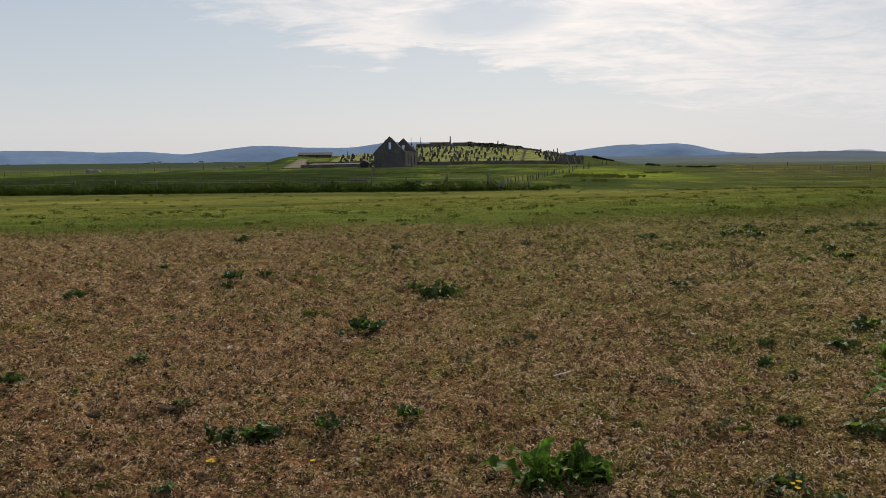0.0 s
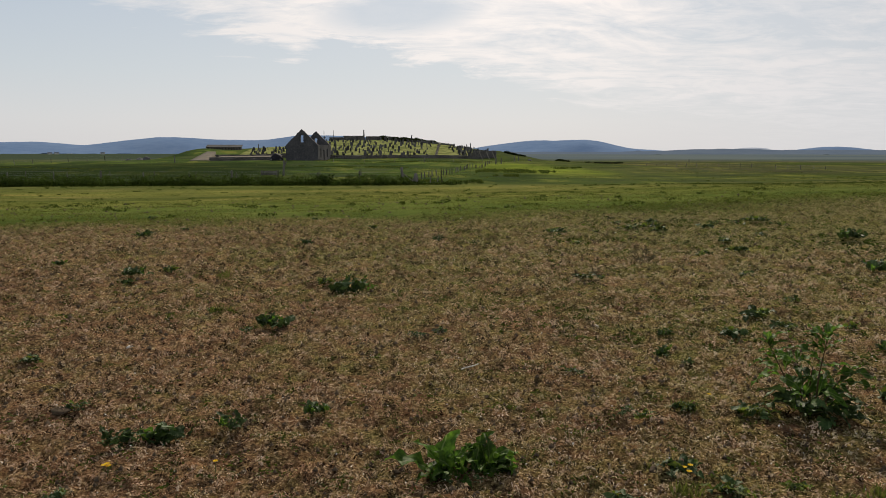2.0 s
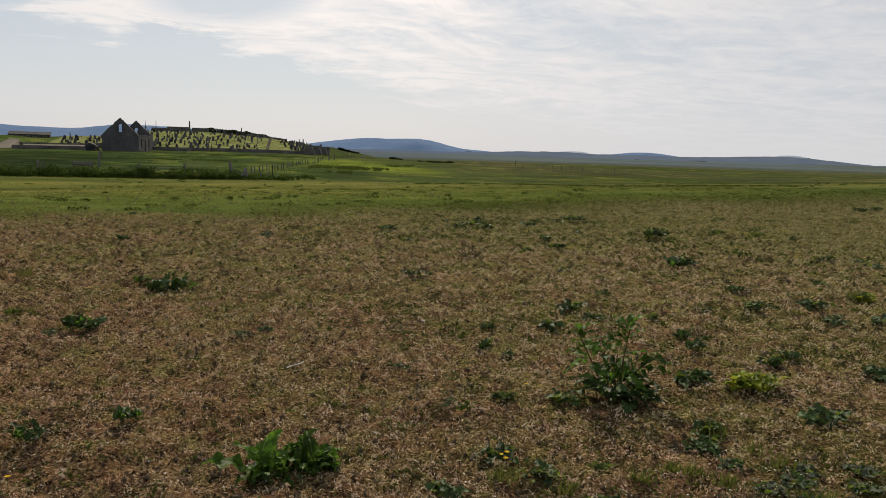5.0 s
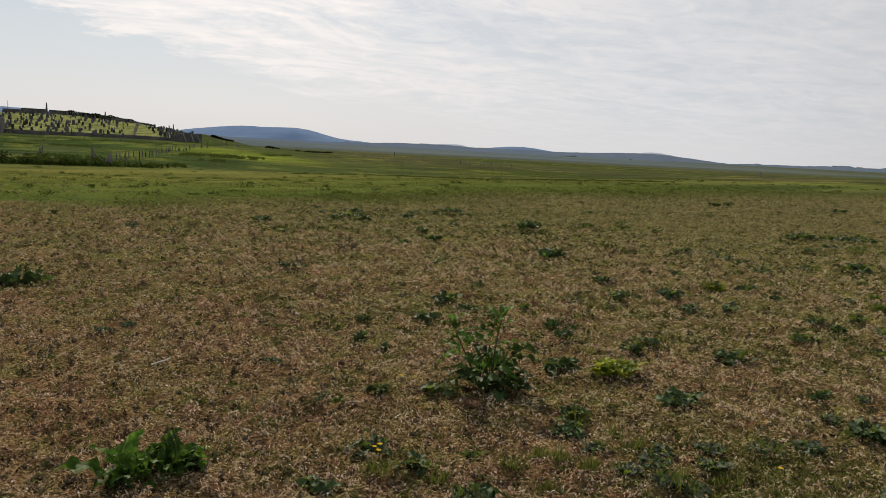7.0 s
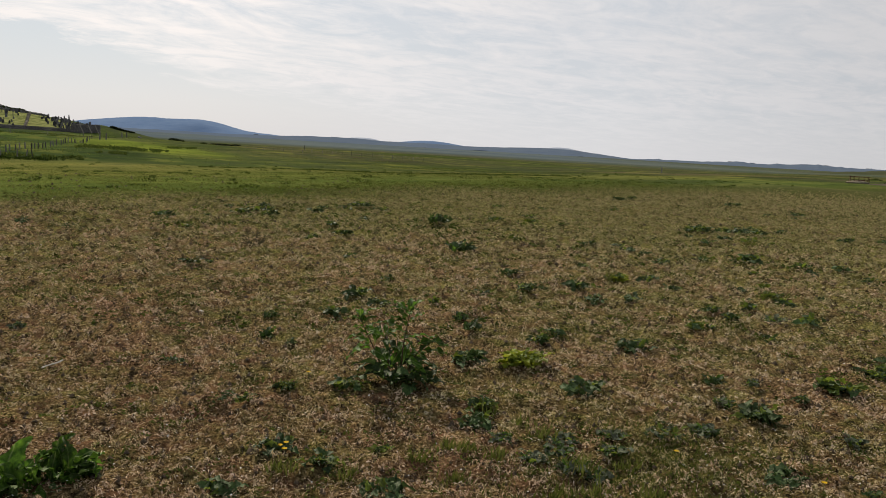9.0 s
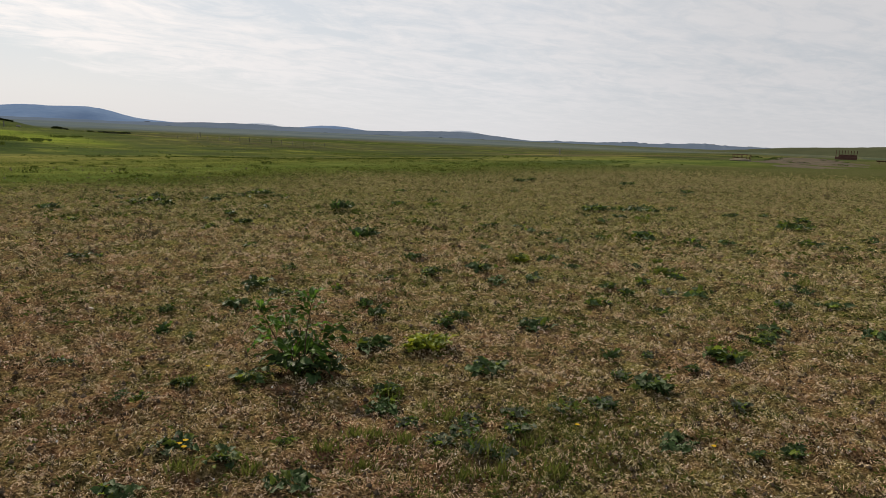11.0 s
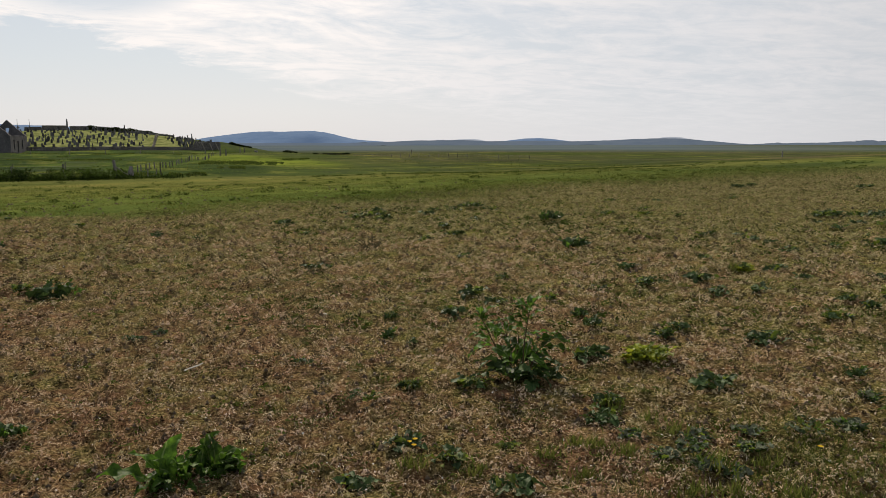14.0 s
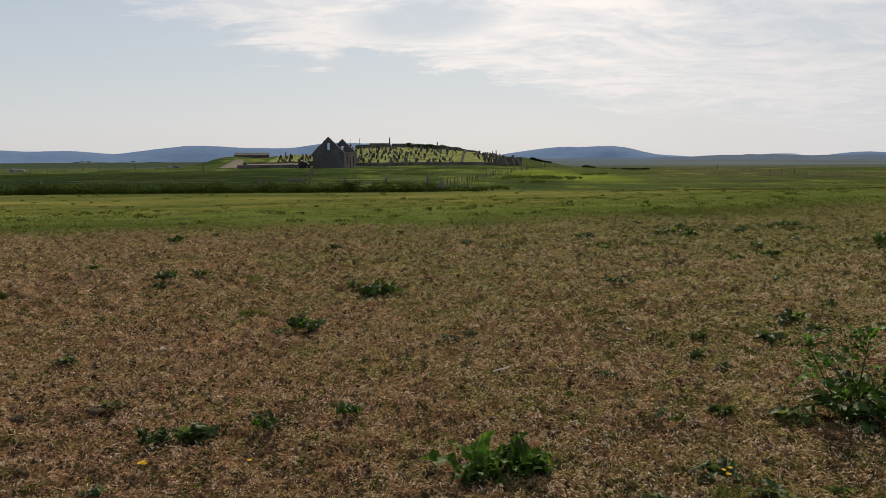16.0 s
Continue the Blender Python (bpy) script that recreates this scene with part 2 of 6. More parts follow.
def ground_material():
    s = Nodes("machair_ground")
    pos = s.place()
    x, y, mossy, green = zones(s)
    speck = s.noise(55.0, 5.0, 0.7)
    mid = s.noise(9.0, 5.0, 0.62)
    far = s.noise(0.02, 5.0, 0.6)
    # dry, close-cropped turf
    straw = s.ramp(speck, (0.36, (0.0183, 0.0111, 0.00674)), (0.48, (0.126, 0.082, 0.0439)), (0.57, (0.304, 0.203, 0.112)), (0.68, (0.507, 0.376, 0.237)))
    rust = s.mix(s.ramp(mid, (0.44, 0.0), (0.62, 0.6)), straw, (0.192, 0.0968, 0.0539))
    rust = s.mix(s.ramp(mid, (0.32, 0.8), (0.43, 0.0)), rust, (0.0263, 0.0177, 0.0119))
    moss = s.ramp(speck, (0.36, (0.0146, 0.017, 0.00582)), (0.52, (0.109, 0.114, 0.0291)), (0.68, (0.328, 0.291, 0.107)))
    moss = s.mix(s.ramp(mid, (0.33, 0.75), (0.45, 0.0)), moss, (0.0245, 0.0258, 0.0116))
    dry = s.mix(mossy, rust, moss)
    dry = s.mix(1.0, dry, s.ramp(s.noise(5.5, 5.0, 0.66, None, 0.8), (0.34, 0.65), (0.50, 1.0), (0.66, 1.4)), "MULTIPLY")
    # green pasture: streaks of yellower grass across the view
    streak = s.noise(1.0, 6.0, 0.68, s.stretch(pos, (0.09, 0.17, 0.1)))
    tuft = s.noise(2.6, 6.0, 0.7)
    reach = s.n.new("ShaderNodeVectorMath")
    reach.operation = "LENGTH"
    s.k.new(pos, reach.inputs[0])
    lush = s.ramp(streak, (0.34, (0.084, 0.106, 0.026)), (0.52, (0.126, 0.140, 0.036)), (0.68, (0.188, 0.174, 0.056)))
    lush = s.mix(s.ramp(tuft, (0.30, 0.6), (0.5, 0.0)), lush, (0.0349, 0.053, 0.0169))
    # brightness painted in by distance from the viewer, offsetting shade between tufts
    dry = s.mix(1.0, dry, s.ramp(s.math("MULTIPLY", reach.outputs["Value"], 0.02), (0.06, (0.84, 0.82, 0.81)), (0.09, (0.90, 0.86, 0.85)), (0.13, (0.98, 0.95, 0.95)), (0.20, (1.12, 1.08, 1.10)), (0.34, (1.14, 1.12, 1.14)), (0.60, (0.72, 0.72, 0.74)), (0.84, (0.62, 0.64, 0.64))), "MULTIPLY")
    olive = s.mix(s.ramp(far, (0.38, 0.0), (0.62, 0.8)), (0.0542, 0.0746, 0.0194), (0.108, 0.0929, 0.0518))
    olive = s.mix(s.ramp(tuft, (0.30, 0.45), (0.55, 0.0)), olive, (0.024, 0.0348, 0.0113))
    right = s.math("ADD", s.math("MULTIPLY", x, 0.022), -0.40, True)
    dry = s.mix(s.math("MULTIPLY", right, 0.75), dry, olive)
    past = s.math("ADD", s.math("MULTIPLY", y, 0.012), -0.45, True)
    rich = s.ramp(s.noise(0.09, 5.0, 0.62), (0.36, (0.0326, 0.0524, 0.0179)), (0.52, (0.052, 0.080, 0.0217)), (0.64, (0.105, 0.145, 0.033)))
    rich = s.mix(s.ramp(tuft, (0.36, 0.6), (0.56, 0.0)), rich, (0.0226, 0.0351, 0.0179))
    behind = s.math("MULTIPLY", s.math("MULTIPLY", s.math("SUBTRACT", y, 64.0), 0.3, True), s.math("ADD", s.math("MULTIPLY", s.math("SUBTRACT", y, 330.0), -0.006, True), 0.15, True), True)
    # farther pasture made paler and bluer: haze put into its colour
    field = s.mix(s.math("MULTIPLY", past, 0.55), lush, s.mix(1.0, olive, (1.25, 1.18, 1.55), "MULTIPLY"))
    field = s.mix(s.math("MULTIPLY", behind, s.math("ADD", s.math("MULTIPLY", s.math("SUBTRACT", x, 60.0), -0.02, True), 0.0, True)), field, rich)
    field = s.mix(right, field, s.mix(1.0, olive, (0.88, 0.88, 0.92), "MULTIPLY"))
    blot = s.noise(1.0, 6.0, 0.66, s.stretch(pos, (0.16, 0.075, 0.1)), 0.4)
    beyond = s.math("MULTIPLY", s.math("SUBTRACT", reach.outputs["Value"], 45.0), 0.03, True)
    field = s.mix(s.math("MULTIPLY", beyond, s.ramp(blot, (0.51, 0.0), (0.60, 0.75))), field, (0.050, 0.064, 0.029))
    field = s.mix(s.math("MULTIPLY", beyond, s.ramp(blot, (0.38, 0.6), (0.46, 0.0))), field, (0.150, 0.158, 0.040))
    dx, dy = s.math("MULTIPLY", s.math("SUBTRACT", x, 66.0), 0.030), s.math("MULTIPLY", s.math("SUBTRACT", y, 43.0), 0.075)
    wet = s.math("SUBTRACT", 1.0, s.math("ADD", s.math("MULTIPLY", dx, dx), s.math("MULTIPLY", dy, dy)))
    wet = s.math("ADD", wet, s.math("MULTIPLY", s.math("SUBTRACT", streak, 0.5), 3.0), True)
    field = s.mix(s.math("MULTIPLY", wet, 0.8), field, lush)
    dx, dy = s.math("MULTIPLY", s.math("SUBTRACT", x, 25.0), 0.10), s.math("MULTIPLY", s.math("SUBTRACT", y, 108.0), 0.035)
    damp = s.math("SUBTRACT", 1.0, s.math("ADD", s.math("MULTIPLY", dx, dx), s.math("MULTIPLY", dy, dy)))
    damp = s.math("ADD", damp, s.math("MULTIPLY", s.math("SUBTRACT", blot, 0.5), 3.0), True)
    field = s.mix(s.math("MULTIPLY", damp, 0.75), field, (0.170, 0.215, 0.030))
    # broad bands of fresher and drier grass that run along the edge of the pasture
    e = s.math("SUBTRACT", s.math("SUBTRACT", y, s.math("MULTIPLY", s.math("MAXIMUM", x, 0.0), 0.27)), 17.6)
    lay = s.n.new("ShaderNodeCombineXYZ")
    s.put(lay.inputs[0], s.math("MULTIPLY", x, 0.022))
    s.put(lay.inputs[1], s.math("MULTIPLY", e, 0.20))
    field = s.mix(1.0, field, s.ramp(s.noise(1.0, 6.0, 0.62, lay.outputs[0], 0.3), (0.34, (0.66, 0.72, 0.74)), (0.50, (1.0, 1.0, 1.0)), (0.64, (1.32, 1.22, 1.15))), "MULTIPLY")
    field = s.mix(1.0, field, s.ramp(s.math("MULTIPLY", e, 0.02), (0.0, (0.74, 0.86, 0.80)), (0.14, (0.84, 0.95, 0.88)), (0.30, (1.06, 1.04, 1.0)), (0.62, (1.13, 1.05, 1.05)), (0.95, (1.0, 1.0, 1.0))), "MULTIPLY")
    # a darker green stretch of field behind the fence, west of the church
    dark_field = s.math("MULTIPLY", s.math("MULTIPLY", s.math("SUBTRACT", y, 69.0), 0.25, True), s.math("MULTIPLY", s.math("SUBTRACT", 150.0, y), 0.05, True))
    dark_field = s.math("MULTIPLY", dark_field, s.math("MULTIPLY", s.math("ADD", s.math("ADD", x, s.math("MULTIPLY", y, 0.03)), s.math("MULTIPLY", s.math("SUBTRACT", blot, 0.5), 20.0)), -0.10, True))
    field = s.mix(s.math("MULTIPLY", dark_field, 0.8), field, s.mix(s.ramp(streak, (0.40, 0.0), (0.62, 1.0)), (0.013, 0.020, 0.009), (0.025, 0.037, 0.014)))
    colour = s.mix(green, dry, field)
    # distance haze painted into the ground: moor turns blue-grey beyond 240 m
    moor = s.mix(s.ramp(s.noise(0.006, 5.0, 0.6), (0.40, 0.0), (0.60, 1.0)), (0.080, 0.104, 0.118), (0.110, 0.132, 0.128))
    far_haze = s.math("MULTIPLY", s.math("SUBTRACT", reach.outputs["Value"], 240.0), 0.006, True)
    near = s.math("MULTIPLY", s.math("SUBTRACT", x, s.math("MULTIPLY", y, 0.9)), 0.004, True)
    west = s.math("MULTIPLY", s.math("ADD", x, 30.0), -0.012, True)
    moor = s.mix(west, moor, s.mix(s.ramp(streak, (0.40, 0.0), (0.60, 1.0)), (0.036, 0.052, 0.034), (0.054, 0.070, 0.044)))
    colour = s.mix(s.math("MULTIPLY", far_haze, s.math("SUBTRACT", 1.0, s.math("MULTIPLY", near, 0.75))), colour, moor)
    h = s.math("ADD", s.math("MULTIPLY", speck, 0.5), s.math("MULTIPLY", mid, 0.8))
    return s.done(colour, 0.95, s.bump(h, 1.0, 0.05), spec=0.0)


def simple(name, dark, light, scale, coarse=None, rough=0.85, bump=0.3, dist=0.01, spec=0.05, metal=0.0, through=0.0, own=False, vary=0.0, island=0.0, stain=None, stretch=None):
    """A surface with fine grain, a coarser drift and, if asked, a shift from piece to piece."""
    s = Nodes(name)
    v = s.place(own)
    if stretch:
        v = s.stretch(v, stretch)
    a = s.noise(scale, 6.0, 0.65, v)
    b = s.noise(coarse or scale * 0.15, 3.0, 0.5, v)
    f = s.math("ADD", s.math("MULTIPLY", a, 0.6), s.math("MULTIPLY", b, 0.4))
    c = s.ramp(f, (0.34, dark), (0.64, light))
    if stain:
        c = s.mix(s.ramp(s.noise(scale * 0.4, 5.0, 0.7, v, 0.6), (0.54, 0.0), (0.66, 0.8)), c, stain)
    for amount, source in ((vary, s.info.outputs["Random"]), (island, s.geo.outputs["Random Per Island"])):
        if amount:
            c = s.mix(1.0, c, s.ramp(source, (0.0, 1.0 - amount), (1.0, 1.0)), "MULTIPLY")
    return s.done(c, rough, s.bump(a, bump, dist) if bump else None, metal, spec, through)


def blades_material(name, stops, through=0.3):
    """Grass: every blade takes its own tone from the ramp."""
    s = Nodes(name)
    c = s.ramp(s.geo.outputs["Random Per Island"], *stops)
    c = s.mix(0.5, c, s.ramp(s.noise(1.3, 4.0, 0.6), (0.3, (0.45, 0.45, 0.40)), (0.7, (1.0, 1.0, 1.0))), "MULTIPLY")
    return s.done(c, 0.85, None, spec=0.0, through=through)


def turf_material():
    """Cropped turf: straw, moss green or pasture green by the ground's own zones, each tuft with a tone of its own."""
    s = Nodes("cropped_turf_blade")
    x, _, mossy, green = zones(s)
    tone = s.n.new("ShaderNodeAttribute")
    tone.attribute_name = "tone"
    t = tone.outputs["Fac"]
    r = s.math("ADD", s.math("MULTIPLY", s.geo.outputs["Random Per Island"], 0.42), s.math("MULTIPLY", t, 0.52))
    r = s.math("ADD", r, s.math("MULTIPLY", s.math("SUBTRACT", s.noise(3.1, 4.0, 0.62, None, 0.5), 0.5), 0.35))
    r = s.math("ADD", r, s.math("SUBTRACT", s.math("MULTIPLY", s.math("MULTIPLY", s.math("ADD", x, 1.2), 0.22, True), 0.16), 0.065))
    reach = s.n.new("ShaderNodeVectorMath")
    reach.operation = "LENGTH"
    s.k.new(s.place(), reach.inputs[0])
    even = s.math("MULTIPLY", s.math("MULTIPLY", s.math("SUBTRACT", reach.outputs["Value"], 5.5), 0.08, True), 0.78)
    r = s.math("ADD", s.math("MULTIPLY", r, s.math("SUBTRACT", 1.0, even)), s.math("MULTIPLY", even, 0.445))
    straw = s.ramp(r, (0.05, (0.045, 0.028, 0.01792)), (0.32, (0.265, 0.168, 0.106)), (0.56, (0.55, 0.395, 0.27)), (0.80, (0.69, 0.54, 0.4032)), (0.95, (0.74, 0.62, 0.5264)))
    rusty = s.ramp(r, (0.05, (0.036, 0.019, 0.0132)), (0.42, (0.30, 0.155, 0.088)), (0.85, (0.64, 0.39, 0.242)))
    straw = s.mix(s.ramp(s.noise(1.7, 5.0, 0.62, None, 0.5), (0.50, 0.0), (0.62, 0.75)), straw, rusty)
    moss = s.ramp(r, (0.05, (0.030, 0.036, 0.0128)), (0.40, (0.225, 0.220, 0.084)), (0.72, (0.50, 0.43, 0.222)), (0.92, (0.65, 0.55, 0.3584)))
    lush = s.ramp(r, (0.0, (0.045, 0.065, 0.015)), (0.6, (0.135, 0.155, 0.030)), (1.0, (0.280, 0.240, 0.080)))
    # whole tufts are green or dry
    flip = s.math("MULTIPLY", s.math("SUBTRACT", s.math("FRACT", s.math("MULTIPLY", t, 17.3)), 0.5), 0.7)
    c = s.mix(green, s.mix(s.math("ADD", mossy, flip, True), straw, moss), lush)
    # here and there a whole tuft is dead and dark
    c = s.mix(s.math("SUBTRACT", 1.0, s.math("MULTIPLY", even, 0.4)), c, s.mix(1.0, c, s.ramp(s.math("FRACT", s.math("MULTIPLY", t, 7.7)), (0.19, (0.15, 0.15, 0.15)), (0.27, (1.0, 1.0, 1.0))), "MULTIPLY"))
    return s.done(c, 0.85, None, spec=0.0, through=0.26)


def leaf_material(name, dark, light, vein, through=0.35, rough=0.5):
    s = Nodes(name)
    v = s.place(True)
    sep = s.n.new("ShaderNodeSeparateXYZ")
    s.k.new(v, sep.inputs[0])
    c = s.ramp(s.noise(7.0, 5.0, 0.65, v), (0.32, dark), (0.68, light))
    rib = s.ramp(s.math("ABSOLUTE", sep.outputs[0]), (0.0, 1.0), (0.022, 0.0))
    c = s.mix(s.math("MULTIPLY", rib, 0.7), c, vein)
    c = s.mix(1.0, c, s.ramp(s.info.outputs["Random"], (0.0, 0.50), (0.7, 1.0), (1.0, 1.35)), "MULTIPLY")
    return s.done(c, rough, s.bump(s.noise(9.0, 3.0, 0.5, v), 0.25, 0.02), spec=0.14, through=through)


GROUND = ground_material()
TURF = turf_material()
GREEN_BLADE = blades_material("green_grass_blade", [(0.0, (0.074, 0.100, 0.023)), (0.4, (0.116, 0.138, 0.028)), (0.8, (0.162, 0.178, 0.042)), (1.0, (0.222, 0.208, 0.068))], 0.42)
RUSH_BLADE = blades_material("rush_blade", [(0.0, (0.011, 0.021, 0.005)), (0.6, (0.034, 0.056, 0.010)), (1.0, (0.088, 0.115, 0.022))], 0.2)
TUSSOCK = blades_material("tussock_blade", [(0.0, (0.036, 0.058, 0.014)), (0.6, (0.070, 0.098, 0.020)), (1.0, (0.130, 0.150, 0.034))], 0.4)
DOCK_LEAF = leaf_material("dock_leaf", (0.022, 0.060, 0.009), (0.115, 0.220, 0.022), (0.22, 0.27, 0.09), 0.48, 0.55)
DRY_LEAF = leaf_material("withered_leaf", (0.050, 0.045, 0.022), (0.140, 0.120, 0.055), (0.20, 0.17, 0.09), 0.3, 0.8)
DARK_LEAF = leaf_material("dark_leaf", (0.022, 0.046, 0.014), (0.078, 0.122, 0.034), (0.13, 0.17, 0.07), 0.22, 0.60)
FRESH_LEAF = leaf_material("fresh_leaf", (0.075, 0.120, 0.014), (0.200, 0.245, 0.034), (0.20, 0.25, 0.07), 0.45, 0.6)
YELLOW_LEAF = leaf_material("yellowing_leaf", (0.13, 0.20, 0.018), (0.36, 0.36, 0.03), (0.30, 0.32, 0.08), 0.45)
GREY_LEAF = leaf_material("grey_felted_leaf", (0.060, 0.085, 0.045), (0.21, 0.225, 0.150), (0.32, 0.32, 0.22), 0.25, 0.85)
STALK = simple("green_stalk", (0.06, 0.085, 0.025), (0.16, 0.16, 0.07), 30, rough=0.6, own=True)
DARK_STALK = simple("reddish_stalk", (0.035, 0.030, 0.014), (0.10, 0.075, 0.036), 30, rough=0.6, own=True)
STONE = simple("weathered_rubble", (0.050, 0.050, 0.056), (0.108, 0.105, 0.108), 3.5, 0.4, 0.92, 0.8, 0.06, vary=0.15, stain=(0.145, 0.14, 0.135))
DYKE = simple("drystone", (0.05, 0.048, 0.046), (0.16, 0.15, 0.14), 4.0, 0.5, 0.95, 1.0, 0.08)
GRAVE = simple("headstone_granite", (0.055, 0.055, 0.058), (0.19, 0.19, 0.195), 6.0, 1.0, 0.7, 0.3, 0.01, vary=0.75, own=True)
CONCRETE = simple("pale_concrete", (0.15, 0.135, 0.11), (0.27, 0.245, 0.20), 1.2, 0.2, 0.9, 0.3, 0.02)
POST = simple("grey_fence_timber", (0.085, 0.080, 0.074), (0.27, 0.25, 0.225), 9.0, 1.0, 0.9, 0.5, 0.01, vary=0.6, stretch=(1, 1, 0.15))
WIRE = simple("galvanised_wire", (0.20, 0.20, 0.20), (0.34, 0.34, 0.34), 20.0, rough=0.5, bump=0, metal=0.8)
TRACK = simple("sandy_track", (0.084, 0.0736, 0.0563), (0.148, 0.128, 0.101), 1.5, 0.25, 0.95, 0.4, 0.03)
RED_RUST = simple("red_rusty_steel", (0.070, 0.036, 0.026), (0.15, 0.078, 0.056), 6.0, 1.0, 0.85, 0.4, 0.01)
WEED_LEAF = simple("clover_leaf", (0.040, 0.068, 0.012), (0.135, 0.175, 0.030), 3.0, 0.3, 0.8, 0, island=0.7, through=0.45)
RUSTY = simple("rusty_steel", (0.040, 0.022, 0.016), (0.115, 0.055, 0.035), 9.0, 1.0, 0.85, 0.4, 0.01)
TARP = simple("black_sheeting", (0.012, 0.012, 0.014), (0.03, 0.03, 0.034), 4.0, rough=0.7, bump=0.5, dist=0.05)
BUSH = simple("bush_leaf", (0.012, 0.020, 0.006), (0.045, 0.060, 0.016), 4.0, 0.4, 0.8, 0, island=0.6, through=0.2)
WHITE = simple("white_harling", (0.62, 0.61, 0.58), (0.80, 0.79, 0.76), 2.0, 0.2, 0.9, 0.2, 0.02)
SLATE = simple("grey_slate_roof", (0.07, 0.075, 0.085), (0.13, 0.135, 0.15), 3.0, 0.4, 0.7, 0.3, 0.03)
ROCK = simple("grey_boulder", (0.06, 0.06, 0.062), (0.19, 0.185, 0.18), 5.0, 1.0, 0.9, 0.8, 0.03)
SHELL = simple("bleached_stone", (0.45, 0.44, 0.40), (0.70, 0.68, 0.63), 20.0, rough=0.8, bump=0.3, own=True)
PETAL = simple("yellow_petal", (0.60, 0.36, 0.01), (0.80, 0.55, 0.02), 20.0, rough=0.6, bump=0, through=0.3, own=True)
DUNG = simple("dry_dung", (0.035, 0.026, 0.018), (0.10, 0.075, 0.05), 25.0, 4.0, 0.95, 0.8, 0.01)
SOIL = simple("bare_sandy_soil", (0.045, 0.038, 0.025), (0.105, 0.083, 0.056), 0.8, 0.12, 0.95, 0.6, 0.02, stain=(0.0429, 0.0546, 0.0118))
# haze is painted into the blue-grey of HILL_BLUE, HILL_NEAR and PALE_HILL
HILL_BLUE = simple("hazed_heather_hill", (0.110, 0.170, 0.285), (0.150, 0.215, 0.330), 0.02, 0.003, 1.0, 0, spec=0.0)
HILL_NEAR = simple("hazed_moor", (0.086, 0.116, 0.166), (0.114, 0.142, 0.184), 0.03, 0.005, 1.0, 0, spec=0.0)
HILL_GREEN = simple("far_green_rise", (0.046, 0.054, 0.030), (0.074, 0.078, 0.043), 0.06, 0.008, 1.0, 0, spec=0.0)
PALE_HILL = simple("hazed_pale_hill", (0.46, 0.50, 0.57), (0.52, 0.56, 0.62), 0.01, 0.002, 1.0, 0, spec=0.0)
NETTLE = simple("nettle_leaf", (0.016, 0.033, 0.006), (0.105, 0.160, 0.026), 3.0, 0.3, 0.8, 0, island=0.7, through=0.3)
HAY = simple("trampled_hay", (0.085, 0.072, 0.050), (0.20, 0.17, 0.12), 6.0, 0.8, 0.95, 0.6, 0.03)

# ---------------------------------------------------------------- shape helpers


def lattice(i, j, seed):
    h = (i.astype(np.int64) * 374761393 + j.astype(np.int64) * 668265263 + seed * 974634777) & 0xFFFFFFFF
    h = ((h ^ (h >> 13)) * 1274126177) & 0xFFFFFFFF
    return ((h ^ (h >> 16)) & 0xFFFF) / 65535.0


def grain(x, y, seed=0):
    """Smooth value noise between -1 and 1."""
    x, y = np.asarray(x, float), np.asarray(y, float)
    i, j = np.floor(x), np.floor(y)
    u, v = x - i, y - j
    u, v = u * u * (3 - 2 * u), v * v * (3 - 2 * v)
    a, b, c, d = (lattice(i + p, j + q, seed) for p, q in ((0, 0), (1, 0), (0, 1), (1, 1)))
    return 2 * ((a + (b - a) * u) * (1 - v) + (c + (d - c) * u) * v) - 1


def ease(a, b, t):
    t = np.clip((np.asarray(t, float) - a) / (b - a), 0, 1)
    return t * t * (3 - 2 * t)


MOUND_X = (-52, -46, -40, -35, -19, -6, 8, 21, 32, 39, 44, 50)
MOUND_Z = (0.0, 0.2, 1.9, 2.5, 3.3, 5.0, 5.2, 4.3, 3.0, 1.6, 0.5, 0.0)


def height(x, y):
    """The ground: a level field that sinks a metre towards the fence, and the burial mound behind it."""
    x, y = np.asarray(x, float), np.asarray(y, float)
    r = np.hypot(x, y)
    z = -1.15 * ease(14, 58, y - 0.45 * x)
    z = z + 1.05 * ease(80, 150, y) * ease(80, 45, -x) * ease(60, 34, x) * (1 - ease(280, 420, y))
    z = z + np.interp(x, MOUND_X, MOUND_Z) * ease(152, 216, y) * (1 - ease(245, 330, y))
    z = z + 1.3 * np.exp(-((x - 31.8) / 3.2) ** 2 - ((y - 172) / 7) ** 2) + 0.75 * np.exp(-((x - 37.5) / 4.2) ** 2 - ((y - 174) / 8) ** 2)
    z = z + 1.1 * np.exp(-((x + 37.0) / 4.6) ** 2 - ((y - 192) / 12) ** 2)
    z = z + 0.10 * grain(x / 11, y / 11, 3) * ease(24, 50, r) * (1 - ease(500, 900, r))
    z = z + (0.30 * grain(x / 17, y / 13, 12) + 0.12 * grain(x / 5, y / 4, 13)) * ease(70, 90, y) * ease(90, 50, np.abs(x)) * (1 - ease(150, 170, y))
    fine = 0.022 * grain(x * 5, y * 5, 1) + 0.018 * grain(x * 12, y * 12, 2) + 0.012 * grain(x * 23, y * 23, 6)
    z = z + fine * (1 - ease(14, 26, r)) + (0.026 * grain(x * 1.9, y * 1.9, 7) + 0.030 * grain(x * 4.1, y * 4.1, 8)) * ease(4, 9, r) * (1 - ease(30, 50, r))
    return z


def gz(x, y):
    return float(height(x, y))


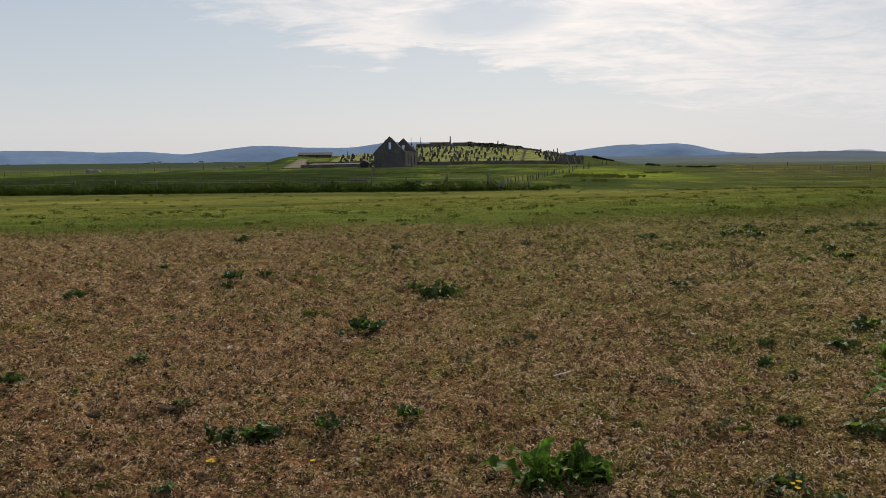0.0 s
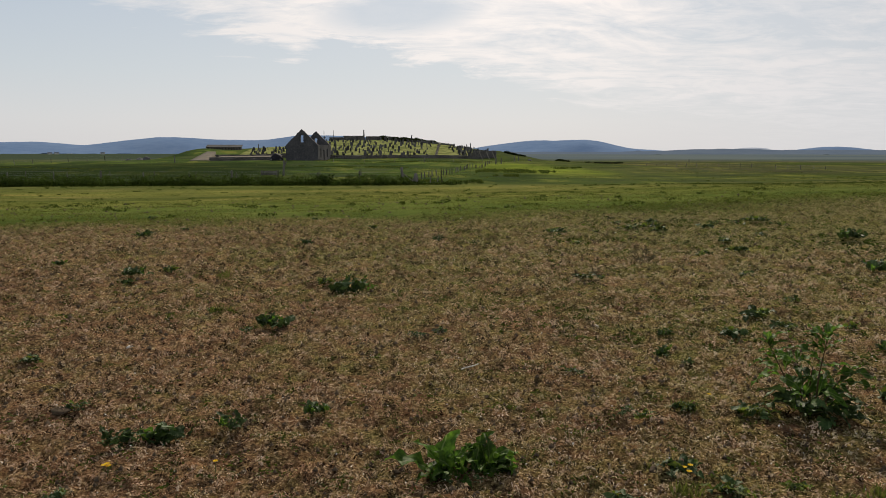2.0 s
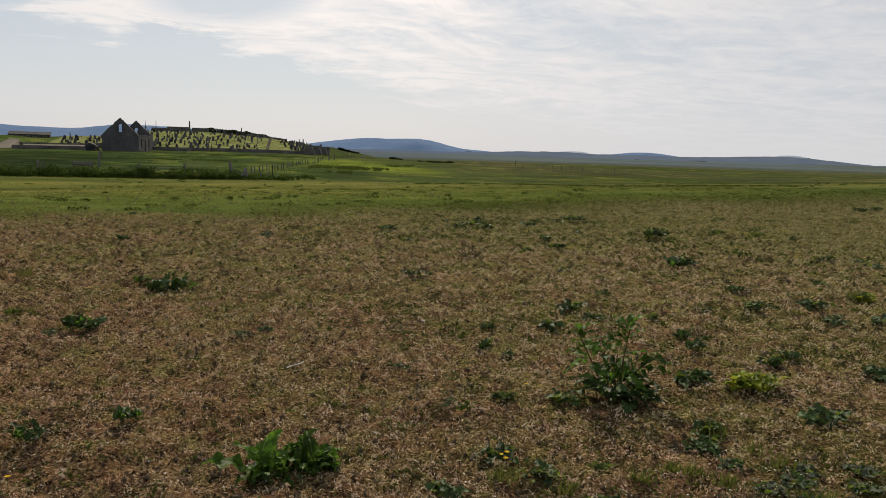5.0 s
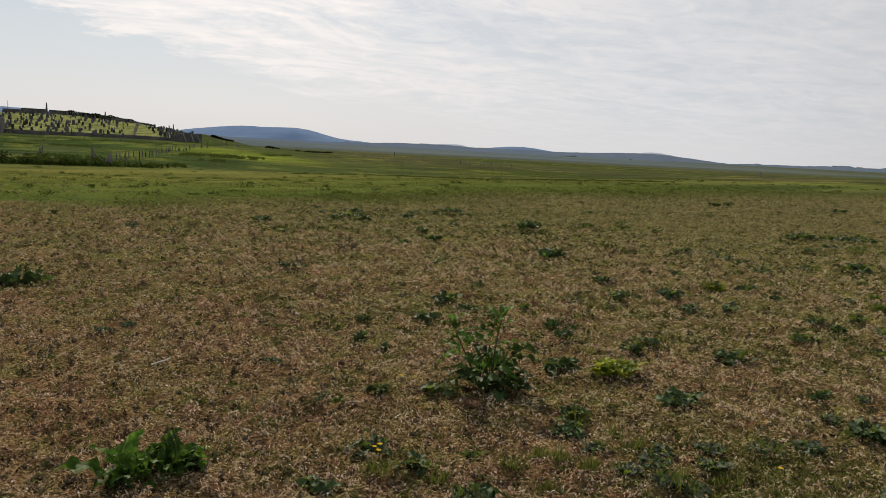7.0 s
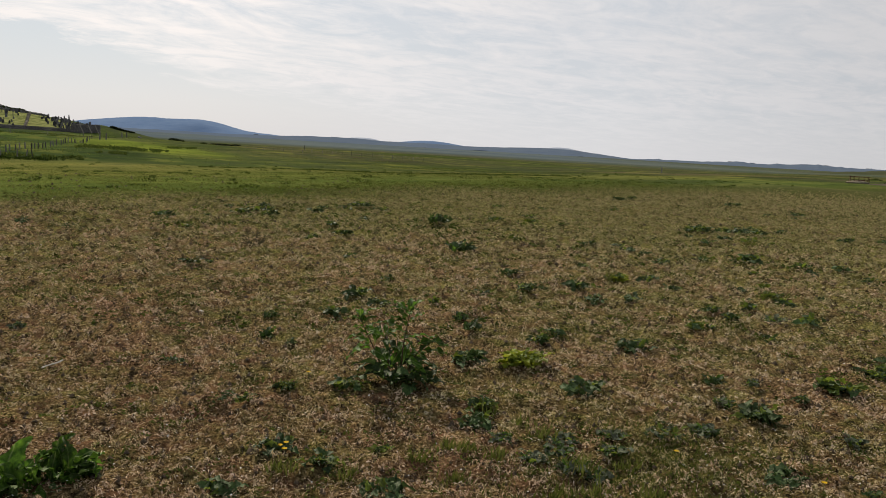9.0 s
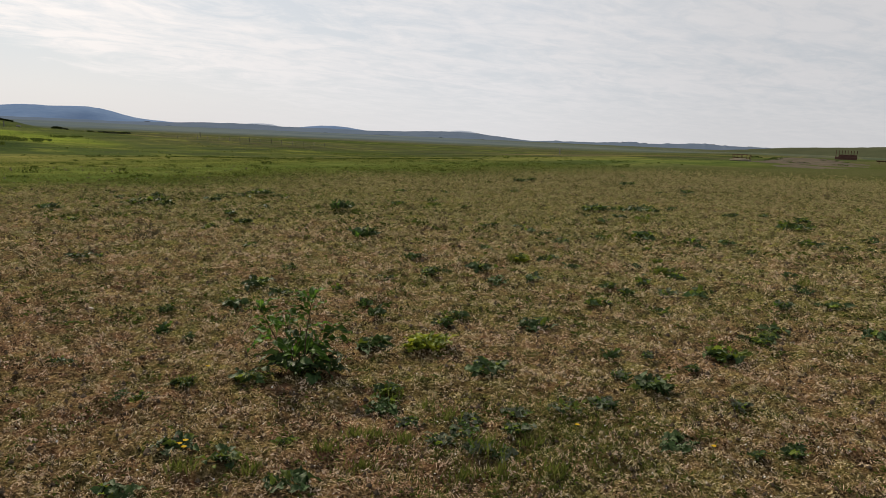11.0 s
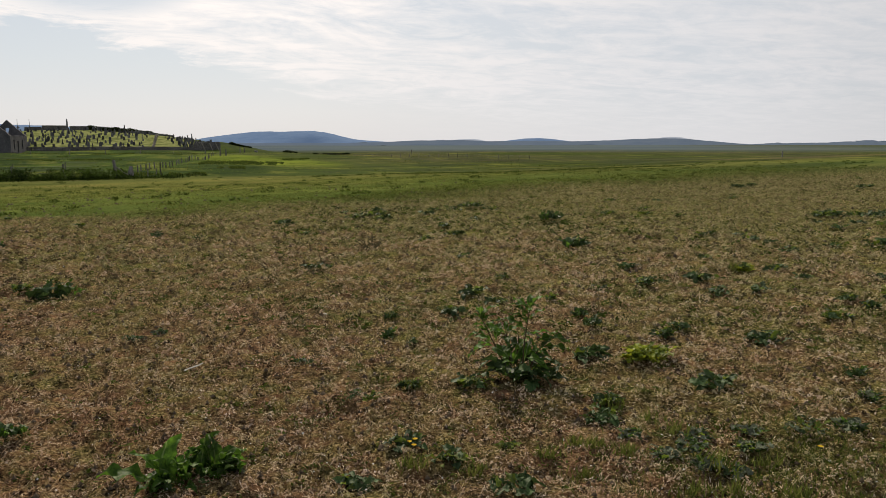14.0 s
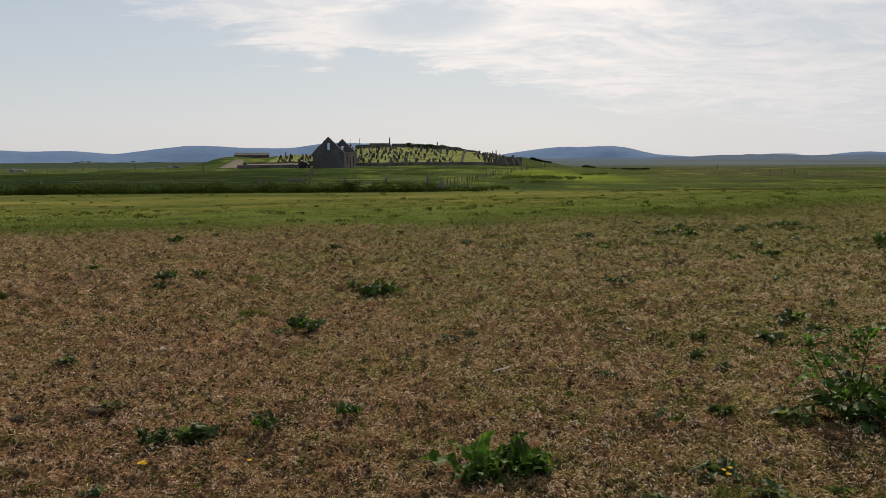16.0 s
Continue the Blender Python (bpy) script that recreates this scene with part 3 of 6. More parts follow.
def polar(az, r):
    """A place by bearing (degrees to the right of +y) and distance from where the camera stands."""
    return r * math.sin(radians(az)), 0.53 + r * math.cos(radians(az))


def sheet(name, verts, faces, material, smooth=True):
    """A mesh object from arrays."""
    me = bpy.data.meshes.new(name)
    verts, faces = np.asarray(verts, np.float32), np.asarray(faces, np.int32)
    k = faces.shape[1]
    me.vertices.add(len(verts))
    me.vertices.foreach_set("co", verts.ravel())
    me.loops.add(faces.size)
    me.loops.foreach_set("vertex_index", faces.ravel())
    me.polygons.add(len(faces))
    me.polygons.foreach_set("loop_start", np.arange(0, faces.size, k, dtype=np.int32))
    me.polygons.foreach_set("loop_total", np.full(len(faces), k, np.int32))
    if smooth:
        me.polygons.foreach_set("use_smooth", np.ones(len(faces), bool))
    me.update(calc_edges=True)
    me.validate()
    me.materials.append(material)
    return new(name, me)


def grid_faces(rows, cols):
    a = (np.arange(rows - 1)[:, None] * cols + np.arange(cols - 1)[None]).ravel()
    return np.stack([a, a + 1, a + cols + 1, a + cols], 1)


def part(name, bm, material, parent=None, label="", smooth=False):
    """Links a bmesh as one mesh object under a thing or a part."""
    me = bpy.data.meshes.new(name)
    bm.normal_update()
    bm.to_mesh(me)
    bm.free()
    if smooth:
        for p in me.polygons:
            p.use_smooth = True
    me.materials.append(material)
    ob = new(name, me)
    if parent is not None:
        ob.parent = parent
    if label:
        ob["label"] = label
    return ob


def thing(name, label, category, m, group="", kind=""):
    ob = new(name)
    ob.empty_display_size = 0.2
    ob.matrix_world = m
    return tagged(ob, label, category, group, kind)


def box(bm, c, s, rz=0.0, taper=1.0, bevel=0.0, jitter=0.0):
    """A box with its centre c and size s; taper narrows the top; jitter roughens the corners."""
    m = Matrix.Translation(c) @ Matrix.Rotation(radians(rz), 4, "Z")
    vs = []
    for dz in (-0.5, 0.5):
        k = taper if dz > 0 else 1.0
        for dx, dy in ((-0.5, -0.5), (0.5, -0.5), (0.5, 0.5), (-0.5, 0.5)):
            p = Vector((dx * s[0] * k, dy * s[1] * k, dz * s[2]))
            if jitter:
                p += Vector([random.uniform(-jitter, jitter) for _ in range(3)])
            vs.append(bm.verts.new(m @ p))
    fs = [bm.faces.new([vs[i] for i in q]) for q in ((3, 2, 1, 0), (4, 5, 6, 7), (0, 1, 5, 4), (1, 2, 6, 5), (2, 3, 7, 6), (3, 0, 4, 7))]
    if bevel:
        bmesh.ops.bevel(bm, geom=list({e for f in fs for e in f.edges}), offset=bevel, segments=2, affect="EDGES", profile=0.5)


def rod(bm, a, b, r0, r1=None, sides=7):
    """A round bar from a to b."""
    a, b = Vector(a), Vector(b)
    r1 = r0 if r1 is None else r1
    q = (b - a).to_track_quat("Z", "Y").to_matrix()
    rings = []
    for p, r in ((a, r0), (b, r1)):
        rings.append([bm.verts.new(p + q @ Vector((r * math.cos(k), r * math.sin(k), 0))) for k in (i * 2 * math.pi / sides for i in range(sides))])
    for i in range(sides):
        j = (i + 1) % sides
        bm.faces.new([rings[0][i], rings[0][j], rings[1][j], rings[1][i]])
    bm.faces.new(rings[0][::-1])
    bm.faces.new(rings[1])


def slab(bm, outline, depth, at_y=0.0):
    """A flat outline in x and z, made thick along y."""
    front = [bm.verts.new((x, at_y, z)) for x, z in outline]
    back = [bm.verts.new((x, at_y + depth, z)) for x, z in outline]
    bm.faces.new(front)
    bm.faces.new(back[::-1])
    for i in range(len(outline)):
        j = (i + 1) % len(outline)
        bm.faces.new([front[j], front[i], back[i], back[j]])


def blades(name, x, y, z, length, width, lean, material, label, category, spread=0.75):
    """Many grass blades, each a bent leaf-shaped strip of its own."""
    n = len(x)
    rng = np.random.default_rng(len(name) * 7 + n)
    az, tw = rng.uniform(0, 2 * np.pi, n), rng.normal(0, 0.5, n)
    ln, wd = length * rng.uniform(0.5, 1.4, n), width * rng.uniform(0.6, 1.4, n)
    le = lean * rng.uniform(1 - spread, 1 + 0.35 * spread, n)
    out = np.stack([np.cos(az), np.sin(az)], 1)
    side = np.stack([np.cos(az + np.pi / 2 + tw), np.sin(az + np.pi / 2 + tw)], 1)
    v = np.zeros((n, 4, 3))
    base = np.stack([x, y], 1)
    for col, (f, w) in enumerate(((0, 0.0), (0.5, 0.5), (1.0, 0.0), (0.5, -0.5))):
        bend = le * (0.75 + 0.35 * f)
        v[:, col, :2] = base + out * (ln * f * np.sin(bend))[:, None] + side * (wd * w)[:, None]
        v[:, col, 2] = z - 0.004 + ln * f * np.cos(bend)
    ob = sheet(name, v.reshape(-1, 3), np.arange(n * 4).reshape(-1, 4), material, smooth=False)
    return tagged(ob, label, category, kind="stuff")


# ---------------------------------------------------------------- ground and distance


def ground():
    az = np.radians(np.concatenate([np.arange(-46, 92, 0.33), np.arange(92, 314, 2.5)]))
    rad = np.concatenate([0.5 * 1.015 ** np.arange(0, 105), 2.388 * 1.0095 ** np.arange(0, 200), 15.9 * 1.0205 ** np.arange(0, 282)])
    A, R = np.meshgrid(az, rad)
    x, y = R * np.sin(A), 0.53 + R * np.cos(A)
    verts = np.stack([x, y, height(x, y)], -1).reshape(-1, 3)
    rows, cols = R.shape
    faces = grid_faces(rows, cols)
    r = np.arange(rows - 1) * cols
    seam = np.stack([r + cols - 1, r, r + cols, r + 2 * cols - 1], 1)
    verts = np.concatenate([verts, [[0, 0.53, gz(0, 0.53)]]])
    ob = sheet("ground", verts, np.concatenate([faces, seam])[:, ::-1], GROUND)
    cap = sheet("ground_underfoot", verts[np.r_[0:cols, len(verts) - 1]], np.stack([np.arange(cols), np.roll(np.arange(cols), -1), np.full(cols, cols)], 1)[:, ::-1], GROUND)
    tagged(cap, "patch of dry cropped turf under the viewer", "ground", kind="structure")
    tagged(ob, "dry brown turf turning into green pasture", "ground", kind="structure")


def ridge(name, r, depth, table, material, label, step=0.35, lumps=0.0):
    """A far rise with its skyline given as bearing and angle of height."""
    az = np.arange(table[0][0], table[-1][0] + step / 2, step)
    el = np.interp(az, [t[0] for t in table], [t[1] for t in table])
    kern = np.array([1, 2, 3, 2, 1.0]) / 9
    el = np.convolve(np.pad(el, 2, mode="edge"), kern, mode="valid") + 0.012 * grain(az * 1.7, az * 0, 5) + 0.008 * grain(az * 6, az * 0, 6) + lumps * np.maximum(grain(az * 2.3, az * 0, 15) - 0.35, 0)
    top = 1.5 + r * np.tan(np.radians(el))
    verts = []
    for f in np.linspace(0, 1, 13):
        rise = math.sin(math.pi * min(1, f / 0.62) / 2) if f < 0.62 else math.cos(math.pi * (f - 0.62) / 0.76)
        rr = r + depth * (f - 0.62) * (1 + 0.15 * grain(az * 0.3, az * 0 + f * 3, 8))
        bumpy = depth * 0.006 * grain(az * 1.3, az * 0 + f * 6, 9) * (1 - rise)
        verts.append(np.stack([rr * np.sin(np.radians(az)), 0.53 + rr * np.cos(np.radians(az)), np.maximum(-4 + (top + 4) * rise + bumpy, -6)], 1))
    verts = np.concatenate(verts)
    ob = sheet(name, verts, grid_faces(13, len(az)), material)
    return tagged(ob, label, "hill", kind="structure")


ground()
FAR_TABLE = [(-60, 0.5), (-45, 0.75), (-34, 0.82), (-26.4, 0.84), (-23.6, 0.71), (-21, 0.76), (-18.2, 0.52), (-16, 0.84), (-13.5, 1.13), (-11.8, 1.10), (-10.3, 0.98), (-6.6, 0.91), (-3.7, 1.34), (0, 1.25), (4, 0.9), (8, 0.45), (10, 0.1), (12, -0.1)]
HILL_TABLE = [(7, -0.1), (8.5, 0.28), (9.8, 0.55), (11.2, 0.71), (13.2, 0.96), (14.2, 0.93), (15.2, 0.91), (16.2, 0.99), (17.2, 0.98), (18.4, 0.82), (19.3, 0.52), (20.4, 0.33), (22.5, 0.18), (25, 0.0)]
MOOR_TABLE = [(17, -0.1), (19, 0.05), (20.4, 0.17), (22, 0.14), (24.5, 0.28), (27.9, 0.31), (30.3, 0.20), (33.0, 0.24), (36.5, 0.20), (39, 0.28), (42.0, 0.40), (43.6, 0.38), (45.5, 0.22), (47.4, 0.03), (49.4, -0.1)]
DUNE_TABLE = [(46, -0.15), (49.4, 0.03), (52.5, 0.06), (54.8, 0.16), (57.5, 0.13), (59.9, 0.30), (62, 0.20), (64.5, 0.20), (66.5, 0.05), (68, -0.15)]
RISE_TABLE = [(60, -0.2), (63, 0.02), (65, 0.20), (67, 0.33), (69.5, 0.42), (71.4, 0.56), (73.6, 0.60), (78, 0.55), (90, 0.35), (110, 0.3), (150, 0.2)]
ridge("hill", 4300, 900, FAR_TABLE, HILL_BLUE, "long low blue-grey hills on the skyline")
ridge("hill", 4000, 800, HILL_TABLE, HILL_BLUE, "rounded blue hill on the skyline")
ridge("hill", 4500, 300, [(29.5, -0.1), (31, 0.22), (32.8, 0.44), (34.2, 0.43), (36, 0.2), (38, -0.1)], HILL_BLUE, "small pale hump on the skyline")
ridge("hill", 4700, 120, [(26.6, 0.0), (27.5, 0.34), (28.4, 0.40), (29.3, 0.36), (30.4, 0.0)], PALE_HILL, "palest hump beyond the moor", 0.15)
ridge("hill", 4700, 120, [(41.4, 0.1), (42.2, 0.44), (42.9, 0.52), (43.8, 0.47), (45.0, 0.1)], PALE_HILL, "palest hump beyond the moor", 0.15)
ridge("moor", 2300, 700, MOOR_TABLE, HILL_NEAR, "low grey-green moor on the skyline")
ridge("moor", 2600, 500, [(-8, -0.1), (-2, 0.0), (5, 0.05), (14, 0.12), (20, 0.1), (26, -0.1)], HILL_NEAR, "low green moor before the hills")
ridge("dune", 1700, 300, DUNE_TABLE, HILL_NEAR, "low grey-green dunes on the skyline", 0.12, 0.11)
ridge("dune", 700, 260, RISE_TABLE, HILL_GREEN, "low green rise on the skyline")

# ---------------------------------------------------------------- fences


def fence(name, start, end, gap, tall, thick, label, wires=4, lean=3.0, strainers=0, material=None, group="fences"):
    """Stakes in a line, each driven into the turf, with wires stapled to them."""
    a, b = Vector((*start, 0)), Vector((*end, 0))
    count = max(2, round((b - a).length / gap) + 1)
    root = thing(name, label, "fence", pose(a.x, a.y, gz(a.x, a.y)), group)
    org = root.matrix_world.translation
    tops = []
    kinds = []
    for k in range(3):
        bm = bmesh.new()
        rod(bm, (0, 0, -0.25), (0, 0, tall), thick * 0.5, thick * 0.45, 7)
        bmesh.ops.bevel(bm, geom=[e for e in bm.edges if all(v.co.z > tall - 0.01 for v in e.verts)], offset=thick * 0.12, segments=1, affect="EDGES")
        me = bpy.data.meshes.new("post")
        bm.to_mesh(me)
        bm.free()
        me.materials.append(material or POST)
        kinds.append(me)
    for i in range(count):
        p = a.lerp(b, i / (count - 1))
        p.x += random.uniform(-0.12, 0.12) * (0 < i < count - 1)
        z = gz(p.x, p.y)
        ob = new("post", kinds[i % 3])
        ob.parent = root
        big = 1.35 if strainers and i % strainers == 0 else random.uniform(0.88, 1.08)
        ob.matrix_basis = Matrix.Translation(Vector((p.x, p.y, z)) - org) @ pose(0, 0, 0, random.gauss(0, lean), random.gauss(0, lean), random.uniform(0, 360)) @ Matrix.Diagonal((1.5 if big > 1.3 else 1, 1.5 if big > 1.3 else 1, 1.12 if big > 1.3 else big, 1))
        tops.append(Vector((p.x, p.y, z)) - org)
    for w in range(wires):
        bm = bmesh.new()
        h = tall * (0.94 - 0.8 * w / max(1, wires))
        rings = []
        for p in tops:
            c = p + Vector((0, -thick * 0.5, h))
            rings.append([bm.verts.new(c + Vector((0, 0.0028 * math.cos(k), 0.0028 * math.sin(k)))) for k in (0.0, 2.1, 4.2)])
        for p, q in zip(rings, rings[1:]):
            for i in range(3):
                bm.faces.new([p[i], p[(i + 1) % 3], q[(i + 1) % 3], q[i]])
        part("wire", bm, WIRE, root, "thin galvanised wire")
    return root


fence("fence", (-52.6, 66.5), (4.1, 66.0), 3.55, 1.05, 0.11, "weathered timber post-and-wire fence along a rank verge", 5, 2.5, 3)
fence("fence", (-50, 84), (5, 80), 4.4, 0.85, 0.08, "row of dark thin stakes with wire in the pasture", 2, 5.0)
fence("fence", (6.0, 75.0), (22.2, 126.0), 2.0, 0.62, 0.13, "row of short grey stakes running towards the burial mound", 2, 3.0)
fence("fence", polar(16.9, 158), polar(33.0, 141), 2.0, 0.72, 0.09, "far line of thin fence posts on the plain", 2, 2.0)
fence("fence", polar(-29.5, 190), polar(-16.0, 175), 3.4, 1.05, 0.13, "far line of weathered posts across the pasture", 2, 4.0)
fence("fence", polar(-1.5, 138), polar(9.5, 142), 5.5, 0.9, 0.10, "low stakes below the burial ground", 2, 5.0)


def strainer():
    x, y = 4.1, 66.0
    root = thing("gate_post", "tall leaning timber strainer post at a fence corner", "post", pose(x, y, gz(x, y)))
    bm = bmesh.new()
    rod(bm, (0.05, 0, -0.3), (-0.12, 0, 1.45), 0.13, 0.11, 9)
    part("post", bm, POST, root)
    bm = bmesh.new()
    rod(bm, (-0.05, -0.02, 0.95), (1.15, 0.25, 0.05), 0.055, 0.05, 7)
    part("stay", bm, POST, root)
    x = 5.2
    stump = thing("gate_post", "short thick weathered gate post in rank grass", "post", pose(x, 66.3, gz(x, 66.3)))
    bm = bmesh.new()
    rod(bm, (0, 0, -0.3), (0.02, 0, 0.55), 0.26, 0.22, 10)
    rod(bm, (0.02, 0, 0.55), (0.05, 0, 0.92), 0.19, 0.12, 10)
    part("post", bm, POST, stump)
    for dx in (1.3, 1.9, 2.4, -0.55):
        x = 5.2 + dx
        st = thing("stake", "thin leaning stake beside the gate post", "post", pose(x, 66.8, gz(x, 66.8)), "leaning stakes")
        bm = bmesh.new()
        rod(bm, (0, 0, -0.2), (random.uniform(-0.15, 0.15), 0, 0.72), 0.045, 0.04, 6)
        part("stake_shaft", bm, POST, st)


strainer()


def lone_posts():
    for az, r, h in ((50.35, 138, 1.0), (24.3, 205, 1.2), (10.9, 128, 1.0), (10.5, 127, 1.1), (11.9, 150, 1.0), (12.2, 151, 1.0), (-12.6, 150, 1.2)):
        x, y = polar(az, r)
        ob = thing("marker_post", "single weathered post standing in the grass", "post", pose(x, y, gz(x, y)), "single posts")
        bm = bmesh.new()
        rod(bm, (0, 0, -0.3), (random.uniform(-0.08, 0.08), 0, h), 0.11, 0.09, 7)
        part("shaft", bm, POST, ob)


lone_posts()

# ---------------------------------------------------------------- the roofless church


def church():
    x0, y0 = polar(-3.76, 150)
    root = thing("church_ruin", "roofless grey rubble church ruin with two gables", "church", pose(x0, y0, -0.1, 0, 0, -7))
    HW, L, EAVE, TOP, T = 3.08, 16.4, 3.06, 6.05, 0.75

    def gable(y, ww, z0, z1, name, label):
        bm = bmesh.new()
        slope = (TOP - EAVE) / HW
        zw = TOP - slope * ww
        for sgn in (-1, 1):
            pts = [(sgn * ww, -0.8), (sgn * HW, -0.8), (sgn * HW, EAVE), (sgn * ww, zw)]
            slab(bm, pts, T, y)
        slab(bm, [(-ww, -0.8), (ww, -0.8), (ww, z0), (-ww, z0)], T, y)
        slab(bm, [(-ww, z1), (ww, z1), (ww, zw), (0, TOP), (-ww, zw)], T, y)
        # uneven skew stones on the slopes
        for sgn in (-1, 1):
            k = 0.0
            while k < 0.97:
                d = min(random.uniform(0.05, 0.11), 1.0 - k)
                x0, x1 = sgn * HW * (1 - k), sgn * HW * (1 - k - d)
                z0_, z1_ = EAVE + (TOP - EAVE) * k, EAVE + (TOP - EAVE) * (k + d)
                h = random.uniform(0.03, 0.14)
                slab(bm, [(x0, z0_ - 0.1), (x1, z1_ - 0.1), (x1, z1_ + h), (x0, z0_ + h)], T + 0.06, y - 0.03)
                k += d
        bmesh.ops.recalc_face_normals(bm, faces=bm.faces)
        g = part(name, bm, STONE, root, label)
        bm = bmesh.new()
        box(bm, (0, y + T / 2, z0 - 0.06), (ww * 2 + 0.3, T + 0.1, 0.12), 0, 1, 0.02)
        part("window_sill", bm, STONE, g)
        for sgn in (-1, 1):
            for i in range(5):
                bm = bmesh.new()
                h = (z1 - z0) / 5
                box(bm, (sgn * (ww + 0.11), y - 0.02, z0 + h * (i + 0.5)), (0.2 + 0.1 * (i % 2), 0.1, h * 0.94), 0, 1, 0.015, 0.01)
                part("jamb_stone", bm, STONE, g)

    gable(0.0, 0.32, 3.65, 4.98, "front_gable", "tall grey gable with one open window")
    gable(L - T, 0.34, 3.3, 4.7, "rear_gable", "far gable with an open window")

    def side(sgn, holes, label):
        bm = bmesh.new()
        ys = [T] + [v for h in holes for v in h[:2]] + [L - T]
        for i in range(len(ys) - 1):
            a, b = ys[i], ys[i + 1]
            mid = (a + b) / 2
            hole = next((h for h in holes if h[0] <= mid <= h[1]), None)
            for z0, z1 in ([(-0.8, hole[2]), (hole[3], EAVE)] if hole else [(-0.8, EAVE)]):
                if z1 - z0 > 0.02:
                    box(bm, (sgn * (HW - T / 2), mid, (z0 + z1) / 2), (T, b - a, z1 - z0))
        yy = T
        while yy < L - T - 0.3:
            d = random.uniform(0.3, 0.7)
            box(bm, (sgn * (HW - T / 2), yy + d / 2, EAVE + 0.02), (T * random.uniform(0.8, 1.05), d * 0.96, random.uniform(0.12, 0.4)), 0, 1, 0, 0.04)
            yy += d
        part("side_wall", bm, STONE, root, label)

    side(1, [(2.6, 3.7, 0.8, 2.5), (6.2, 7.5, 0.0, 2.25), (10.6, 11.7, 0.8, 2.5)], "side wall with a doorway and two windows")
    side(-1, [(4.0, 5.1, 0.9, 2.4), (10.4, 11.5, 0.9, 2.4)], "side wall with two open windows")
    bm = bmesh.new()
    for i in range(26):
        a = random.uniform(0, 1)
        box(bm, (HW + 0.35 + random.uniform(0, 0.8) * a, 0.2 + random.uniform(-0.8, 0.8), random.uniform(0.0, 0.22)), [random.uniform(0.2, 0.55) for _ in range(3)], random.uniform(0, 90), 0.8, 0.0, 0.05)
    part("fallen_stones", bm, STONE, root, "heap of fallen wall stones")


church()


def heap():
    x, y = polar(-5.6, 149)
    ob = thing("sheeted_stack", "low stack under black plastic sheeting beside the church", "stack", pose(x, y, gz(x, y)))
    bm = bmesh.new()
    bmesh.ops.create_uvsphere(bm, u_segments=16, v_segments=9, radius=1.0)
    for v in bm.verts:
        k = 1 + 0.15 * noise.noise(v.co * 2.3)
        v.co = Vector((v.co.x * 1.25 * k, v.co.y * 1.1 * k, max(-0.15, v.co.z * 1.35 * k)))
    part("sheet", bm, TARP, ob, "black plastic sheet", True)
    for i in range(4):
        bm = bmesh.new()
        rod(bm, (-0.9 + 0.55 * i, -0.75, 0.05), (-0.9 + 0.55 * i, -0.62, 0.30), 0.22, 0.20, 10)
        part("weight_stone", bm, ROCK, ob, "grey stone holding the sheet")


heap()

# ---------------------------------------------------------------- burial ground


def drystone(name, a, b, tall, thick, label, rows=4, material=None):
    """A wall of rough stones laid in courses on the slope from a to b."""
    a, b = Vector((*a, 0)), Vector((*b, 0))
    root = thing(name, label, "wall", pose(a.x, a.y, gz(a.x, a.y)), kind="structure")
    org = root.matrix_world.translation
    d = b - a
    rz = math.degrees(math.atan2(d.y, d.x))
    bm = bmesh.new()
    u, length = 0.0, d.length
    while u < length:
        w = random.uniform(0.7, 1.4)
        p = a + d * min(1, (u + w / 2) / length)
        z = gz(p.x, p.y) - org.z
        for k in range(rows):
            h = tall / rows
            box(bm, (p.x - org.x + random.uniform(-0.1, 0.1), p.y - org.y, z - 0.1 + h * (k + 0.5)), (w * 1.02, thick * (1 - 0.08 * k) * random.uniform(0.92, 1.05), h * 1.04), rz, 1, 0, 0.035)
        u += w
    part("stonework", bm, material or DYKE, root)
    return root


def lawn():
    xs, ys = np.arange(-26, 28.5, 1.2), np.arange(166.5, 222, 1.2)
    X, Y = np.meshgrid(xs, ys)
    Z = height(X, Y) + 0.05
    s = Nodes("mown_lawn")
    c = s.ramp(s.noise(0.5, 6.0, 0.65), (0.36, (0.075, 0.092, 0.028)), (0.60, (0.230, 0.240, 0.092)))
    m = s.done(c, 0.95, s.bump(s.noise(6.0), 0.5, 0.05), spec=0.0)
    ob = sheet("lawn", np.stack([X, Y, Z], -1).reshape(-1, 3), grid_faces(len(ys), len(xs)), m)
    tagged(ob, "bright mown lawn on the burial mound", "lawn", kind="structure")


lawn()
drystone("burial_ground_wall", (-5.2, 165.2), (25.0, 165.0), 0.75, 0.6, "low dark stone wall at the foot of the burial lawn")
drystone("burial_ground_wall", (-27.6, 153.0), (-14.8, 154.8), 0.75, 0.6, "low dark stone wall beside the church track")
drystone("burial_ground_wall", (-28.7, 166.0), (-14.6, 167.9), 1.0, 0.6, "low stone wall below the lawn")
drystone("burial_ground_wall", (18.0, 170.0), (23.6, 212.0), 0.5, 0.5, "pale dyke climbing the mound between two lawns", 3, CONCRETE)
drystone("burial_ground_wall", (25.2, 164.6), (29.9, 163.9), 1.65, 0.7, "dark retaining wall at the end of the burial ground", 5)
drystone("burial_ground_wall", (9, 223), (28, 217), 0.7, 0.6, "dark boundary wall along the crest of the mound")


